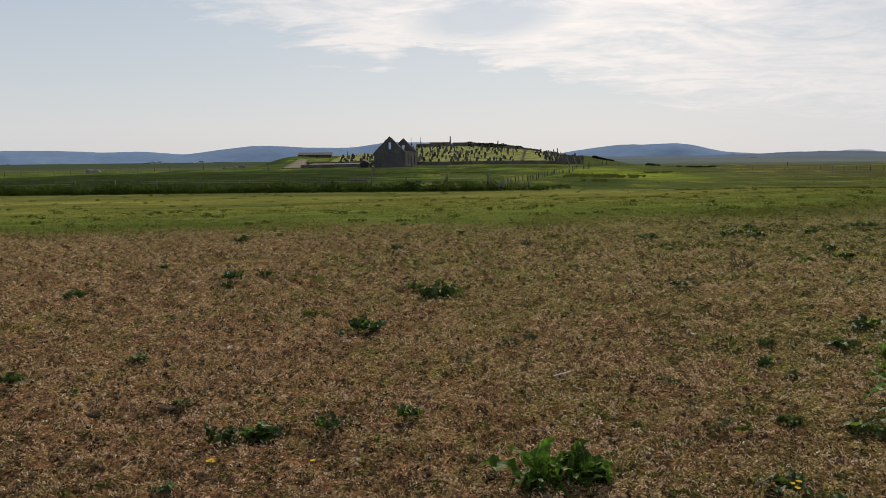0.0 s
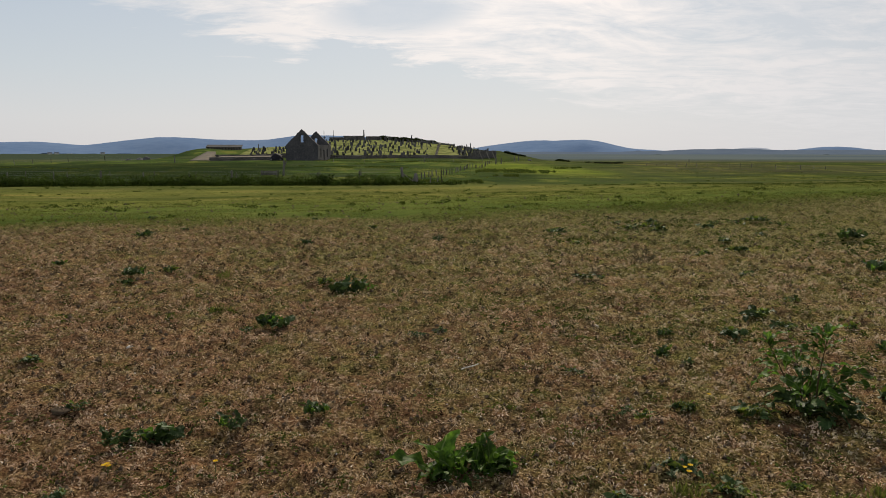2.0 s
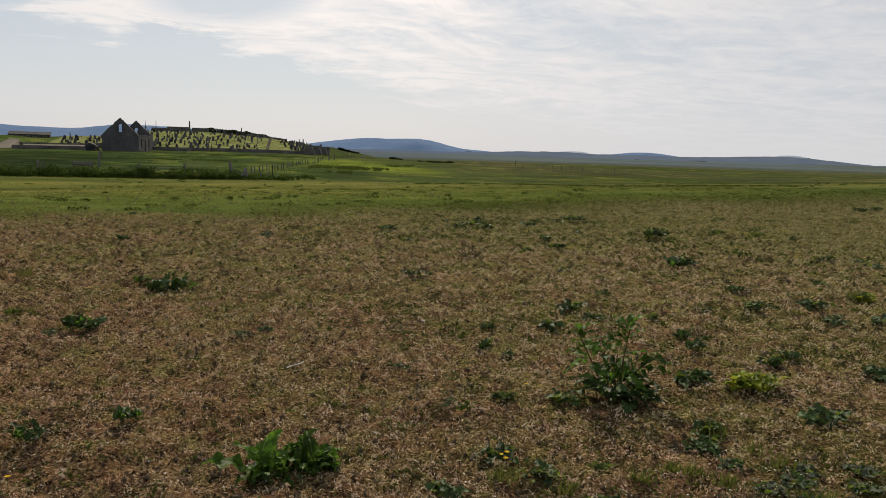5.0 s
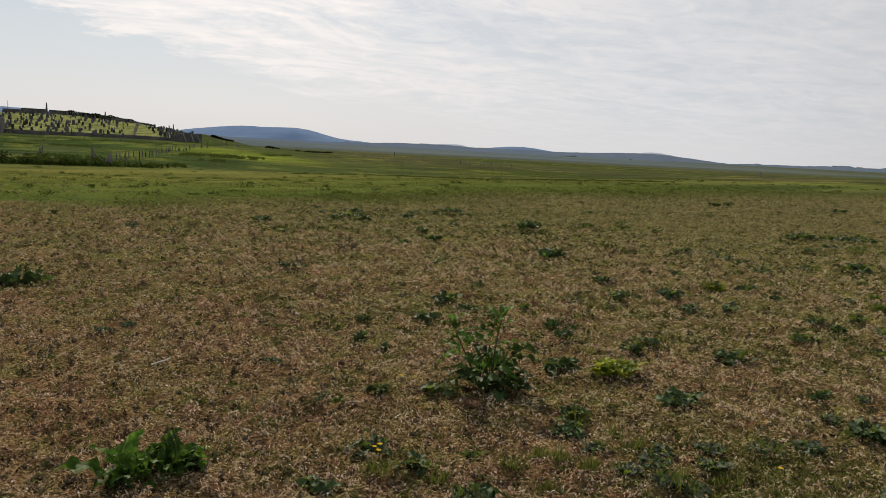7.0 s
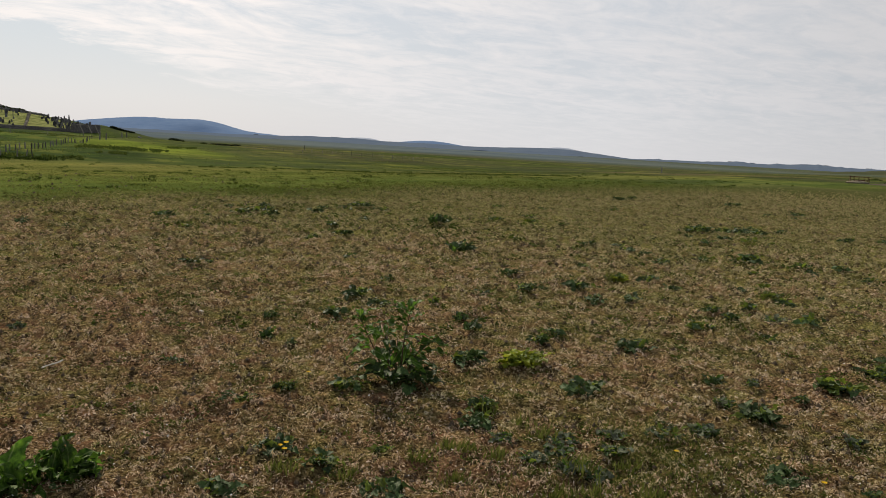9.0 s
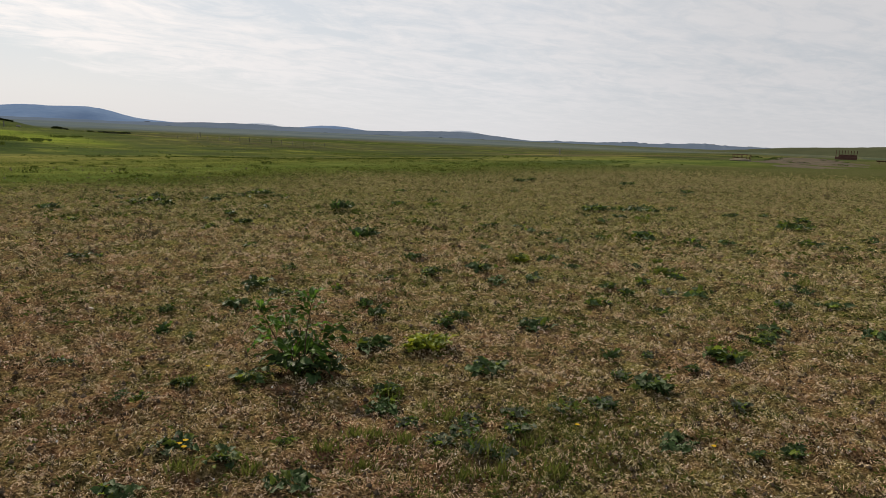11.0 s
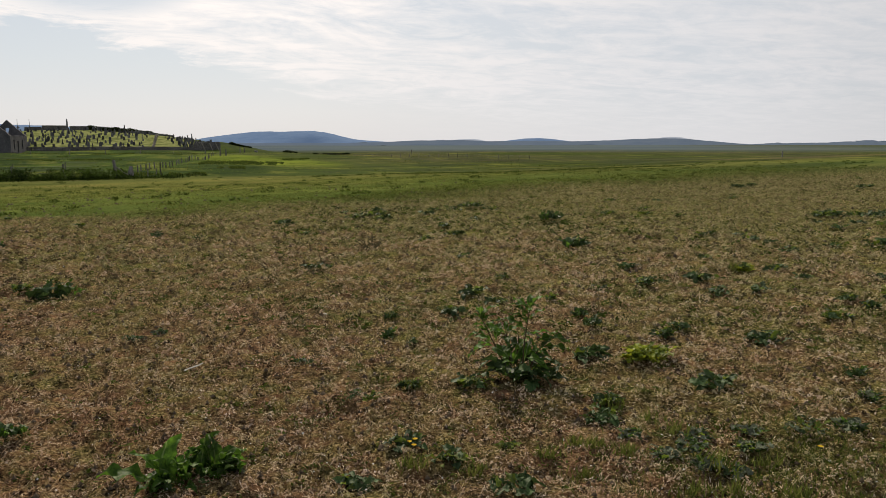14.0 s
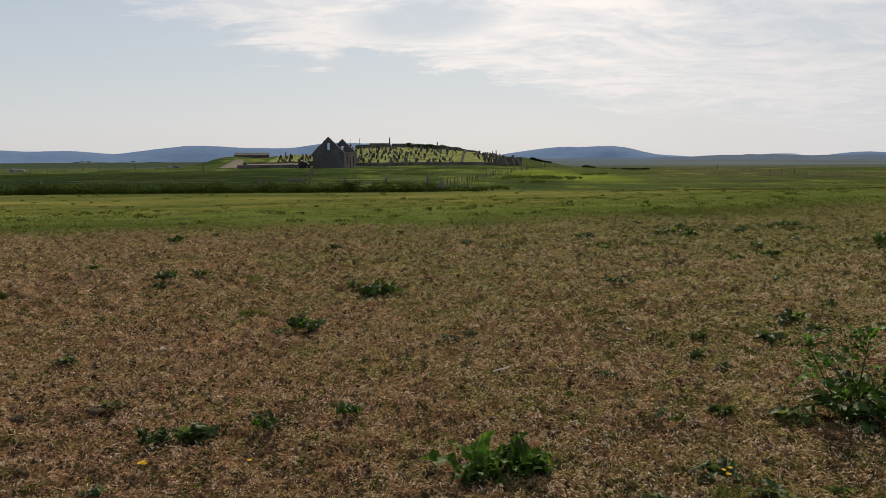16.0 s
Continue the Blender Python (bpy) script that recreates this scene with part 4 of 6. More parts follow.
def buttresses():
    for x in (27.2, 28.7, 29.9):
        y = 162.8
        ob = thing("wall_prop", "pale sloping prop against the retaining wall", "prop", pose(x, y, gz(x, y)), "wall props")
        bm = bmesh.new()
        rod(bm, (0, 0, -0.1), (-0.55, 0.75, 1.5), 0.11, 0.09, 6)
        part("beam", bm, CONCRETE, ob)


buttresses()


def headstone_meshes():
    made = []

    def keep(bm):
        box(bm, (0, 0, -0.06), (0.85, 0.42, 0.26), 0, 1, 0.02)
        me = bpy.data.meshes.new("headstone")
        bmesh.ops.recalc_face_normals(bm, faces=bm.faces)
        bm.to_mesh(me)
        bm.free()
        me.materials.append(GRAVE)
        made.append(me)

    bm = bmesh.new()                                        # plain slab
    box(bm, (0, 0, 0.55), (0.68, 0.14, 1.1), 0, 0.98, 0.02)
    keep(bm)
    bm = bmesh.new()                                        # round top
    slab(bm, [(-0.34, 0)] + [(-0.34 * math.cos(a), 0.8 + 0.34 * math.sin(a)) for a in (i * math.pi / 8 for i in range(9))] + [(0.34, 0)], 0.15, -0.07)
    keep(bm)
    bm = bmesh.new()                                        # cross
    box(bm, (0, 0, 0.75), (0.2, 0.16, 1.5), 0, 0.9, 0.02)
    box(bm, (0, 0, 1.1), (0.75, 0.15, 0.2), 0, 1, 0.02)
    keep(bm)
    bm = bmesh.new()                                        # pointed
    slab(bm, [(-0.36, 0), (-0.36, 0.9), (-0.2, 1.12), (0, 1.3), (0.2, 1.12), (0.36, 0.9), (0.36, 0)], 0.16, -0.08)
    keep(bm)
    bm = bmesh.new()                                        # obelisk
    box(bm, (0, 0, 0.3), (0.7, 0.7, 0.6), 0, 0.92, 0.02)
    box(bm, (0, 0, 1.3), (0.42, 0.42, 1.5), 0, 0.6, 0.02)
    box(bm, (0, 0, 2.1), (0.25, 0.25, 0.16), 0, 0.05)
    keep(bm)
    return made


def graves():
    kinds = headstone_meshes()
    labels = ["upright grey slab headstone on the mown mound", "round-topped grey headstone on the mown mound", "stone cross on the mown mound", "pointed grey headstone on the mown mound", "grey stone obelisk on the mown mound"]
    rng = random.Random(11)
    spots = []
    for row in range(15):
        y = 169.0 + row * 3.2
        x = -34.0 + rng.uniform(0, 2)
        while x < 30.5:
            dense = x > 23.5
            p = 0.95 if dense else 0.60
            if rng.random() < p and not (16.6 < x - (y - 170) * 0.12 < 23.4 and not dense) and not (x < -10 and y > 196) and not (dense and y > 198):
                if -0.13 < x / y < 0.176:
                    spots.append((x + rng.uniform(-0.5, 0.5), y + rng.uniform(-0.9, 0.9)))
            x += 0.95 if dense else 1.25
    for x, y in spots:
        k = rng.choices(range(5), (5, 4, 2, 3, 1))[0]
        ob = new("headstone", kinds[k])
        s = rng.uniform(0.42, 0.84) * (0.9 if x > 23 else 1.0)
        ob.matrix_world = pose(x, y, gz(x, y) + 0.04, rng.gauss(0, 3), rng.gauss(0, 3), rng.gauss(0, 14)) @ Matrix.Diagonal((s, s, s * rng.uniform(0.9, 1.15), 1))
        tagged(ob, labels[k], "headstone", "headstones")


graves()


def enclosure(az0, az1, r, tall, label):
    """A small walled burial enclosure, open to the sky."""
    (x0, y0), (x1, _) = polar(az0, r), polar(az1, r)
    z = gz((x0 + x1) / 2, y0)
    root = thing("burial_enclosure", label, "enclosure", pose((x0 + x1) / 2, y0, z), "burial enclosures")
    w = x1 - x0
    for c, s in (((0, 0, 0), (w, 0.45, tall)), ((0, 4.5, 0), (w, 0.45, tall)), ((-w / 2 + 0.22, 2.25, 0), (0.45, 4.04, tall)), ((w / 2 - 0.22, 2.25, 0), (0.45, 4.04, tall))):
        bm = bmesh.new()
        box(bm, (c[0], c[1], tall / 2 - 0.3), (s[0], s[1], tall + 0.6), 0, 1, 0.03)
        wl = part("enclosure_wall", bm, DYKE, root)
        bm = bmesh.new()
        box(bm, (c[0], c[1], tall + 0.06), (s[0] + 0.1, s[1] + 0.12, 0.14), 0, 1, 0.03, 0.01)
        part("coping", bm, DYKE, wl)


enclosure(-1.75, -0.80, 221, 0.95, "walled stone burial enclosure on the crest")
enclosure(-0.74, 0.72, 222, 1.35, "larger walled stone burial enclosure on the crest")
enclosure(0.92, 2.02, 223, 1.15, "small dark walled burial enclosure on the crest")


def mast(az, r, tall, r0, name, label):
    x, y = polar(az, r)
    ob = thing(name, label, "pole", pose(x, y, gz(x, y)))
    bm = bmesh.new()
    box(bm, (0, 0, 0.25), (1.0, 1.0, 0.9), 0, 0.8, 0.04)
    part("plinth", bm, GRAVE, ob)
    bm = bmesh.new()
    rod(bm, (0, 0, 0.6), (0, 0, tall), r0, r0 * 0.5, 8)
    part("shaft", bm, GRAVE, ob)


mast(0.75, 219, 3.0, 0.26, "memorial_column", "slender stone memorial column on the crest")
mast(-1.46, 226, 3.2, 0.09, "flagpole", "thin pale pole on the crest of the mound")
mast(-2.15, 228, 3.6, 0.09, "flagpole", "thin pale pole behind the church gable")


def pillared_wall():
    a, b = polar(-10.4, 203), polar(-8.0, 203)
    z = gz((a[0] + b[0]) / 2, a[1])
    root = thing("memorial_wall", "low memorial wall with square piers and a coping", "wall", pose((a[0] + b[0]) / 2, a[1], z))
    w = b[0] - a[0]
    bm = bmesh.new()
    box(bm, (0, 0.4, 0.1), (w, 0.35, 1.3), 0, 1, 0.02)
    part("wall_panel", bm, GRAVE, root)
    for i in range(13):
        bm = bmesh.new()
        box(bm, (-w / 2 + w * i / 12, -0.1, 0.0), (0.35, 0.45, 1.1), 0, 1, 0.03)
        part("pier", bm, CONCRETE, root)
    bm = bmesh.new()
    vs = [bm.verts.new((sx * (w / 2 + 0.2), y_, z_)) for y_, z_ in ((-0.5, 0.62), (1.5, 1.25), (1.5, 1.10), (-0.5, 0.48)) for sx in (-1, 1)]
    for q in ((0, 1, 3, 2), (2, 3, 5, 4), (4, 5, 7, 6), (6, 7, 1, 0), (0, 2, 4, 6), (1, 7, 5, 3)):
        bm.faces.new([vs[i] for i in q])
    part("coping", bm, GRAVE, root)


pillared_wall()


def track():
    """A pale concrete ramp up to the burial ground, and the yard between the two walls."""
    u, v = np.linspace(0, 1, 26), np.array([0.0, 0.0, 0.33, 0.67, 1.0, 1.0])
    U, V = np.meshgrid(u, v)
    x = (-31.2 + 3.5 * V) * (1 - U) + (-32.3 + 1.9 * V) * U
    y = 152.4 + 24.0 * U
    z = np.maximum(height(x, y) + 0.06, 0.12 + 1.75 * U)
    z[[0, -1]] = height(x[[0, -1]], y[[0, -1]]) - 0.2
    ob = sheet("track", np.stack([x, y, z], -1).reshape(-1, 3), grid_faces(6, 26), TRACK, False)
    tagged(ob, "pale concrete ramp up to the burial ground", "track", kind="structure")
    X, Y = np.meshgrid(np.linspace(-27.4, -14.9, 30), np.linspace(0, 1, 14))
    Y = 153.9 + (X + 27.4) * 0.142 + 11.6 * Y
    ob = sheet("yard", np.stack([X, Y, np.maximum(height(X, Y) + 0.05, 0.35 + 0.05 * (Y - 154))], -1).reshape(-1, 3), grid_faces(14, 30), TRACK)
    tagged(ob, "pale levelled yard between two low walls", "yard", kind="structure")


track()


def clumps(name, spots, material, label, category, leaf=0.2, per=260, kind="stuff"):
    """Bushes as crowds of small leaves round uneven centres: spots of x, y, width, height."""
    rng = np.random.default_rng(len(spots) + len(name))
    vs, n = [], 0
    for x, y, w, h in spots:
        d = rng.normal(size=(per, 3))
        d /= np.linalg.norm(d, axis=1)[:, None]
        r = rng.uniform(0.45, 1.0, per) ** 0.6
        c = np.stack([x + d[:, 0] * r * w / 2, y + d[:, 1] * r * w / 2, gz(x, y) + h * 0.5 + d[:, 2] * r * h * 0.52], 1)
        a, b = rng.normal(size=(per, 3)), rng.normal(size=(per, 3))
        a *= (leaf * rng.uniform(0.6, 1.3, per) / np.linalg.norm(a, axis=1))[:, None]
        b *= (leaf * 0.6 / np.linalg.norm(b, axis=1))[:, None]
        vs.append(np.stack([c - a, c + b, c + a, c - b], 1).reshape(-1, 3))
        n += per
    f = np.arange(n * 4).reshape(-1, 4)
    return tagged(sheet(name, np.concatenate(vs), f, material, False), label, category, kind=kind)


rb = random.Random(5)
crest = []
for i in range(64):
    az = 2.1 + 3.9 * i / 63
    x, y = polar(az, 222 + rb.uniform(-1.5, 1.5))
    crest.append((x, y, rb.uniform(1.3, 2.3), rb.uniform(0.8, 1.5) * (1.0 if i < 46 else 0.7)))
clumps("crest_bushes", crest, BUSH, "dark wind-clipped bushes along the crest of the mound", "bushes")
foot = [(*polar(11.3 + 0.14 * i, 173), rb.uniform(0.7, 1.3), rb.uniform(0.22, 0.42) * (1 - 0.05 * i)) for i in range(10)]
wet = [(*polar(rb.uniform(14.8, 15.8), rb.uniform(150, 156)), rb.uniform(0.9, 1.8), rb.uniform(0.3, 0.6)) for i in range(8)]
wet += [(*polar(rb.uniform(17.2, 19.5), rb.uniform(196, 206)), rb.uniform(1.0, 2.4), rb.uniform(0.15, 0.45)) for i in range(16)]
clumps("rush_clumps", wet, BUSH, "dark rush clumps by wet ground on the plain", "rushes", 0.16, 160)
clumps("mound_bushes", foot, BUSH, "dark low bushes at the foot of the mound", "bushes")


def landing():
    x, y = polar(-5.15, 95)
    ob = thing("leaning_post", "pale leaning forked post by a low pen in the pasture", "post", pose(x, y, gz(x, y)))
    bm = bmesh.new()
    rod(bm, (0, 0, -0.3), (0.12, 0, 1.9), 0.13, 0.10, 8)
    rod(bm, (0.04, 0, 0.9), (0.42, 0, 1.75), 0.09, 0.07, 7)
    part("shaft", bm, POST, ob)
    x, y = polar(-6.15, 96)
    ob = thing("sheep_pen", "low grey timber pen in the pasture", "pen", pose(x, y, gz(x, y)))
    for i in range(3):
        bm = bmesh.new()
        box(bm, (-0.9 + 0.9 * i, 0, 0.25), (0.13, 0.13, 0.8), 0, 1, 0.01)
        part("pen_post", bm, POST, ob)
    for h in (0.2, 0.45):
        bm = bmesh.new()
        box(bm, (0, -0.08, h), (2.0, 0.05, 0.18), 0, 1, 0.01)
        part("rail", bm, POST, ob)


landing()


def boulder(x, y, s, label="grey boulder lying in the grass", material=None, name="boulder", category="boulder"):
    bm = bmesh.new()
    bmesh.ops.create_icosphere(bm, subdivisions=3, radius=1.0)
    o = Vector((x, y, 0))
    for v in bm.verts:
        k = 1 + 0.35 * noise.noise(v.co * 1.4 + o) + 0.12 * noise.noise(v.co * 4 + o)
        v.co = Vector((v.co.x * 0.55 * k, v.co.y * 0.45 * k, max(-0.12, v.co.z * 0.38 * k)))
    ob = part(name, bm, material or ROCK, None, "", True)
    ob.matrix_world = pose(x, y, gz(x, y), 0, 0, random.uniform(0, 360)) @ Matrix.Diagonal((s, s, s, 1))
    return tagged(ob, label, category)


# the pair near bearing -24 stands in for an unidentified far shape
for az, r, s in ((-24.4, 240, 2.6), (-24.0, 243, 2.2), (-14.9, 200, 1.6), (-14.4, 202, 2.0), (-15.6, 205, 1.5), (13.0, 150, 0.8)):
    boulder(*polar(az, r), s)

# ---------------------------------------------------------------- things on the plain


def ring_feeder():
    x, y = 101.3, 52.3
    ob = thing("ring_feeder", "rusty round livestock feeder on the plain", "feeder", pose(x, y, gz(x, y)))
    R = 1.15
    for h in (0.1, 0.4, 0.85):
        bm = bmesh.new()
        for i in range(24):
            a, b = (2 * math.pi * k / 24 for k in (i, i + 1))
            rod(bm, (R * math.cos(a), R * math.sin(a), h), (R * math.cos(b), R * math.sin(b), h), 0.032, None, 5)
        part("hoop", bm, RUSTY, ob)
    for i in range(12):
        a = 2 * math.pi * i / 12
        bm = bmesh.new()
        rod(bm, (R * math.cos(a), R * math.sin(a), 0.0), (R * 1.05 * math.cos(a), R * 1.05 * math.sin(a), 0.9), 0.024, None, 5)
        part("bar", bm, RUSTY, ob)
    bm = bmesh.new()
    bmesh.ops.create_uvsphere(bm, u_segments=14, v_segments=8, radius=1.0)
    for v in bm.verts:
        v.co = Vector((v.co.x * 1.05, v.co.y * 1.05, max(0.0, v.co.z * 0.45 + 0.08 * noise.noise(v.co * 3))))
    hay = part("hay_left", bm, HAY, None, "", True)
    hay.matrix_world = pose(x - 0.5, y - 0.1, gz(x, y)) @ Matrix.Diagonal((1.25, 1.4, 0.8, 1))
    hay.name = "hay_heap"
    tagged(hay, "pale heap of trampled hay round the feeder", "hay")


def old_machine():
    x, y = 206.5, 78.5
    ob = thing("farm_trailer", "rusty old farm implement with upright bars on the plain", "trailer", pose(x, y, gz(x, y), 0, 0, -68))
    bm = bmesh.new()
    box(bm, (0, 0, 0.33), (5.0, 1.9, 0.75), 0, 1, 0.04)
    part("bed", bm, RED_RUST, ob)
    bm = bmesh.new()
    box(bm, (0.3, 0, 0.95), (4.2, 1.5, 0.6), 0, 0.9, 0.05)
    part("hopper", bm, RED_RUST, ob)
    for i in range(8):
        for sy in (-0.9, 0.9):
            bm = bmesh.new()
            rod(bm, (-2.35 + i * 0.67, sy, 0.6), (-2.3 + i * 0.67, sy * 1.05, 2.35 - 0.1 * (i % 2)), 0.05, 0.04, 5)
            part("upright", bm, RUSTY, ob)
    for sx in (-1.4, 1.4):
        for sy in (-0.8, 0.8):
            bm = bmesh.new()
            rod(bm, (sx, sy - 0.12, 0.3), (sx, sy + 0.12, 0.3), 0.36, None, 18)
            w = part("wheel", bm, TARP, ob, "black rubber tyre")
            bm = bmesh.new()
            rod(bm, (sx, sy - 0.14, 0.3), (sx, sy + 0.14, 0.3), 0.18, None, 12)
            part("rim", bm, RUSTY, w)


def trough(x, y, w):
    ob = thing("feed_trough", "long dark feed trough on legs on the plain", "trough", pose(x, y, gz(x, y), 0, 0, -70), "feed troughs")
    bm = bmesh.new()
    box(bm, (0, 0, 0.52), (w, 0.5, 0.2), 0, 1.15, 0.03)
    part("pan", bm, RUSTY, ob)
    for sx in (-0.38, 0.38):
        for sy in (-0.18, 0.18):
            bm = bmesh.new()
            rod(bm, (sx * w, sy, -0.05), (sx * w, sy, 0.45), 0.05, None, 5)
            part("leg", bm, RUSTY, ob)


def sand_bank():
    u, v = np.linspace(-1, 1, 110), np.linspace(-1, 1, 50)
    U, V = np.meshgrid(u, v)
    ax, ay = math.sin(radians(67)), math.cos(radians(67))
    dist, across = 145 + 70 * U, 8.0 * V
    x, y = dist * ax - across * ay, 0.5 + dist * ay + across * ax
    k = 1 - U * U - V * V
    lump = 0.5 * grain(x / 9, y / 9, 4) + 0.35 * grain(x / 3.5, y / 3.5, 5) + 0.15 * grain(x / 1.2, y / 1.2, 6)
    z = height(x, y) - 0.20 + 0.40 * np.maximum(k, -0.6) + 0.48 * lump
    ob = sheet("sand_bank", np.stack([x, y, z], -1).reshape(-1, 3), grid_faces(50, 110), SOIL)
    tagged(ob, "low eroded bank of sandy soil on the plain", "bank", kind="structure")


def bank_growth():
    r = random.Random(31)
    spots = []
    for i in range(60):
        x, y = polar(67 + r.gauss(0, 1.3), r.uniform(100, 200))
        spots.append((x, y, r.uniform(0.7, 2.6), r.uniform(0.12, 0.26)))
    clumps("bank_tussocks", spots, NETTLE, "dark tussocks growing on the eroded bank", "tussocks", 0.07, 150)


ring_feeder()
bank_growth()
old_machine()
trough(140.9, 47.2, 2.9)
trough(150.5, 45.2, 5.0)
sand_bank()


def house(az, r, table, w, label, rot=0.0):
    el = np.interp(az, [t[0] for t in table], [t[1] for t in table])
    x, y = polar(az, r)
    z = 1.5 + r * math.tan(radians(float(el))) - 5.6
    ob = thing("house", label, "house", pose(x, y, z, 0, 0, -az + rot), "far houses")
    if w < 8:
        ob.scale = (0.42, 0.42, 0.42)
    bm = bmesh.new()
    box(bm, (0, 0, 1.0), (w, 7, 5.0))
    part("wall", bm, WHITE, ob, "white harled wall")
    bm = bmesh.new()
    slab(bm, [(-w / 2 - 0.3, 3.4), (w / 2 + 0.3, 3.4), (w / 2 - 0.3, 3.5), (-w / 2 + 0.3, 3.5)], 0.1, -3.9)
    vs = [bm.verts.new(p) for p in ((-w / 2 - 0.3, -3.8, 3.5), (w / 2 + 0.3, -3.8, 3.5), (w / 2 + 0.3, 3.8, 3.5), (-w / 2 - 0.3, 3.8, 3.5), (-w / 2 - 0.3, 0, 6.4), (w / 2 + 0.3, 0, 6.4))]
    for q in ((0, 1, 5, 4), (2, 3, 4, 5), (0, 4, 3), (1, 2, 5), (3, 2, 1, 0)):
        bm.faces.new([vs[i] for i in q])
    rf = part("roof", bm, SLATE, ob, "grey slate roof")
    if w > 8:
        for sx in (-1, 1):
            bm = bmesh.new()
            box(bm, (sx * (w / 2 - 0.6), 0, 6.6), (0.8, 0.8, 1.6))
            part("chimney", bm, WHITE, rf)
    for sx in (-0.28, 0.28):
        bm = bmesh.new()
        box(bm, (sx * w, -3.52, 1.9), (1.0, 0.1, 1.4))
        part("window", bm, TARP, ob, "dark window")


for az, w, table in ((30.6, 14, MOOR_TABLE), (31.0, 11, MOOR_TABLE), (26.4, 22, MOOR_TABLE), (20.8, 14, MOOR_TABLE), (44.2, 12, MOOR_TABLE)):
    house(az, 2270, table, w, "white far-off house on the moor")
for az, w in ((54.9, 12), (56.3, 9), (60.9, 9), (63.4, 9)):
    house(az, 1690, DUNE_TABLE, w, "small far-off house among the dunes")
for az in (-20.4, -20.0, -17.2):
    house(az, 2450, [(-30, 0.045), (30, 0.045)], 12, "far-off low house before the hills")


def nettles():
    """Leafy rank growth at the foot of the fence."""
    r = random.Random(9)
    spots = [(r.uniform(-56, 4.5), 65.3 + r.gauss(0, 0.7), r.uniform(0.5, 1.2), r.uniform(0.45, 0.95)) for _ in range(560)]
    spots += [(r.uniform(4.5, 11), 66 + r.gauss(0, 0.9), r.uniform(0.4, 0.9), r.uniform(0.20, 0.42)) for _ in range(14)]
    clumps("nettle_bank", spots, NETTLE, "rank leafy green nettles along the fence", "nettles", 0.07, 90)


nettles()

# ---------------------------------------------------------------- grass


def tuft_field(name, r0, r1, a0, a1, count, per, seed, label):
    """Cropped turf as low domed tufts: a crowd of short bent blades each, with bare gaps between."""
    rng = np.random.default_rng(seed)
    r = r0 + rng.uniform(0, 1, count) * (r1 - r0)
    az = np.radians(rng.uniform(a0, a1, count))
    x, y = r * np.sin(az), 0.53 + r * np.cos(az)
    k = np.minimum(1, 5.0 / r) ** 0.6
    bare = 0.9 * grain(x * 7 * k, y * 7 * k, 2) + 0.7 * grain(x * 2.6, y * 2.6, 32) + 0.4 * grain(x * 0.8, y * 0.8, 37)
    keep = bare > rng.uniform(-2.2, -0.15, count)
    keep &= (y - 17.6 - 0.27 * np.maximum(x, 0) < rng.uniform(-1, 1 + 6 * ease(0, 18, x), count)) & (rng.uniform(0, 1, count) < 1 - ease(34, 60, r))
    x, y, r, n = x[keep], y[keep], r[keep], int(keep.sum())
    wide = 0.0185 * (np.maximum(r, 2.6) / 3.0) ** 0.50 * rng.uniform(0.5, 1.5, n)
    tone = rng.uniform(0, 1, n)
    # crumbled leaflets that lie on a knob like scales, each a little askew
    d, b = np.sqrt(rng.uniform(0, 1, (n, per))), rng.uniform(0, 2 * np.pi, (n, per))
    tall = wide[:, None] * rng.uniform(0.45, 1.8, (n, 1))
    px, py = x[:, None] + wide[:, None] * d * np.cos(b), y[:, None] + wide[:, None] * d * np.sin(b)
    pz = height(x, y)[:, None] + tall * (1 - d * d) - 0.002
    slope = 2 * d * tall / wide[:, None]
    low = np.minimum(1, 5.0 / r)[:, None]
    up = np.stack([slope * low * np.cos(b), slope * low * np.sin(b), np.ones_like(b)], -1) + rng.normal(0, 0.42, (n, per, 3)) * low[..., None]
    up /= np.linalg.norm(up, axis=-1, keepdims=True)
    way = rng.normal(0, 1, (n, per, 3))
    way -= up * (way * up).sum(-1, keepdims=True)
    way /= np.linalg.norm(way, axis=-1, keepdims=True)
    side = np.cross(up, way)
    size = (0.0106 * (np.maximum(r, 2.6)[:, None] / 3.0) ** 0.42 * (1 + 0.5 * ease(6, 12, r))[:, None] * rng.uniform(0.5, 1.35, (n, per)))[..., None]
    p = np.stack([px, py, pz], -1)
    v = np.stack([p - side * size * 0.36 - way * size * 0.4, p + side * size * 0.36 - way * size * 0.4, p + way * size * 0.75 + up * size * rng.uniform(-0.1, 0.5, (n, per, 1))], 2)
    ob = sheet(name, v.reshape(-1, 3), np.arange(n * per * 3).reshape(-1, 3), TURF, smooth=False)
    ob.data.attributes.new("tone", "FLOAT", "FACE").data.foreach_set("value", np.repeat(tone, per).astype(np.float32))
    return tagged(ob, label, "grass", kind="stuff")


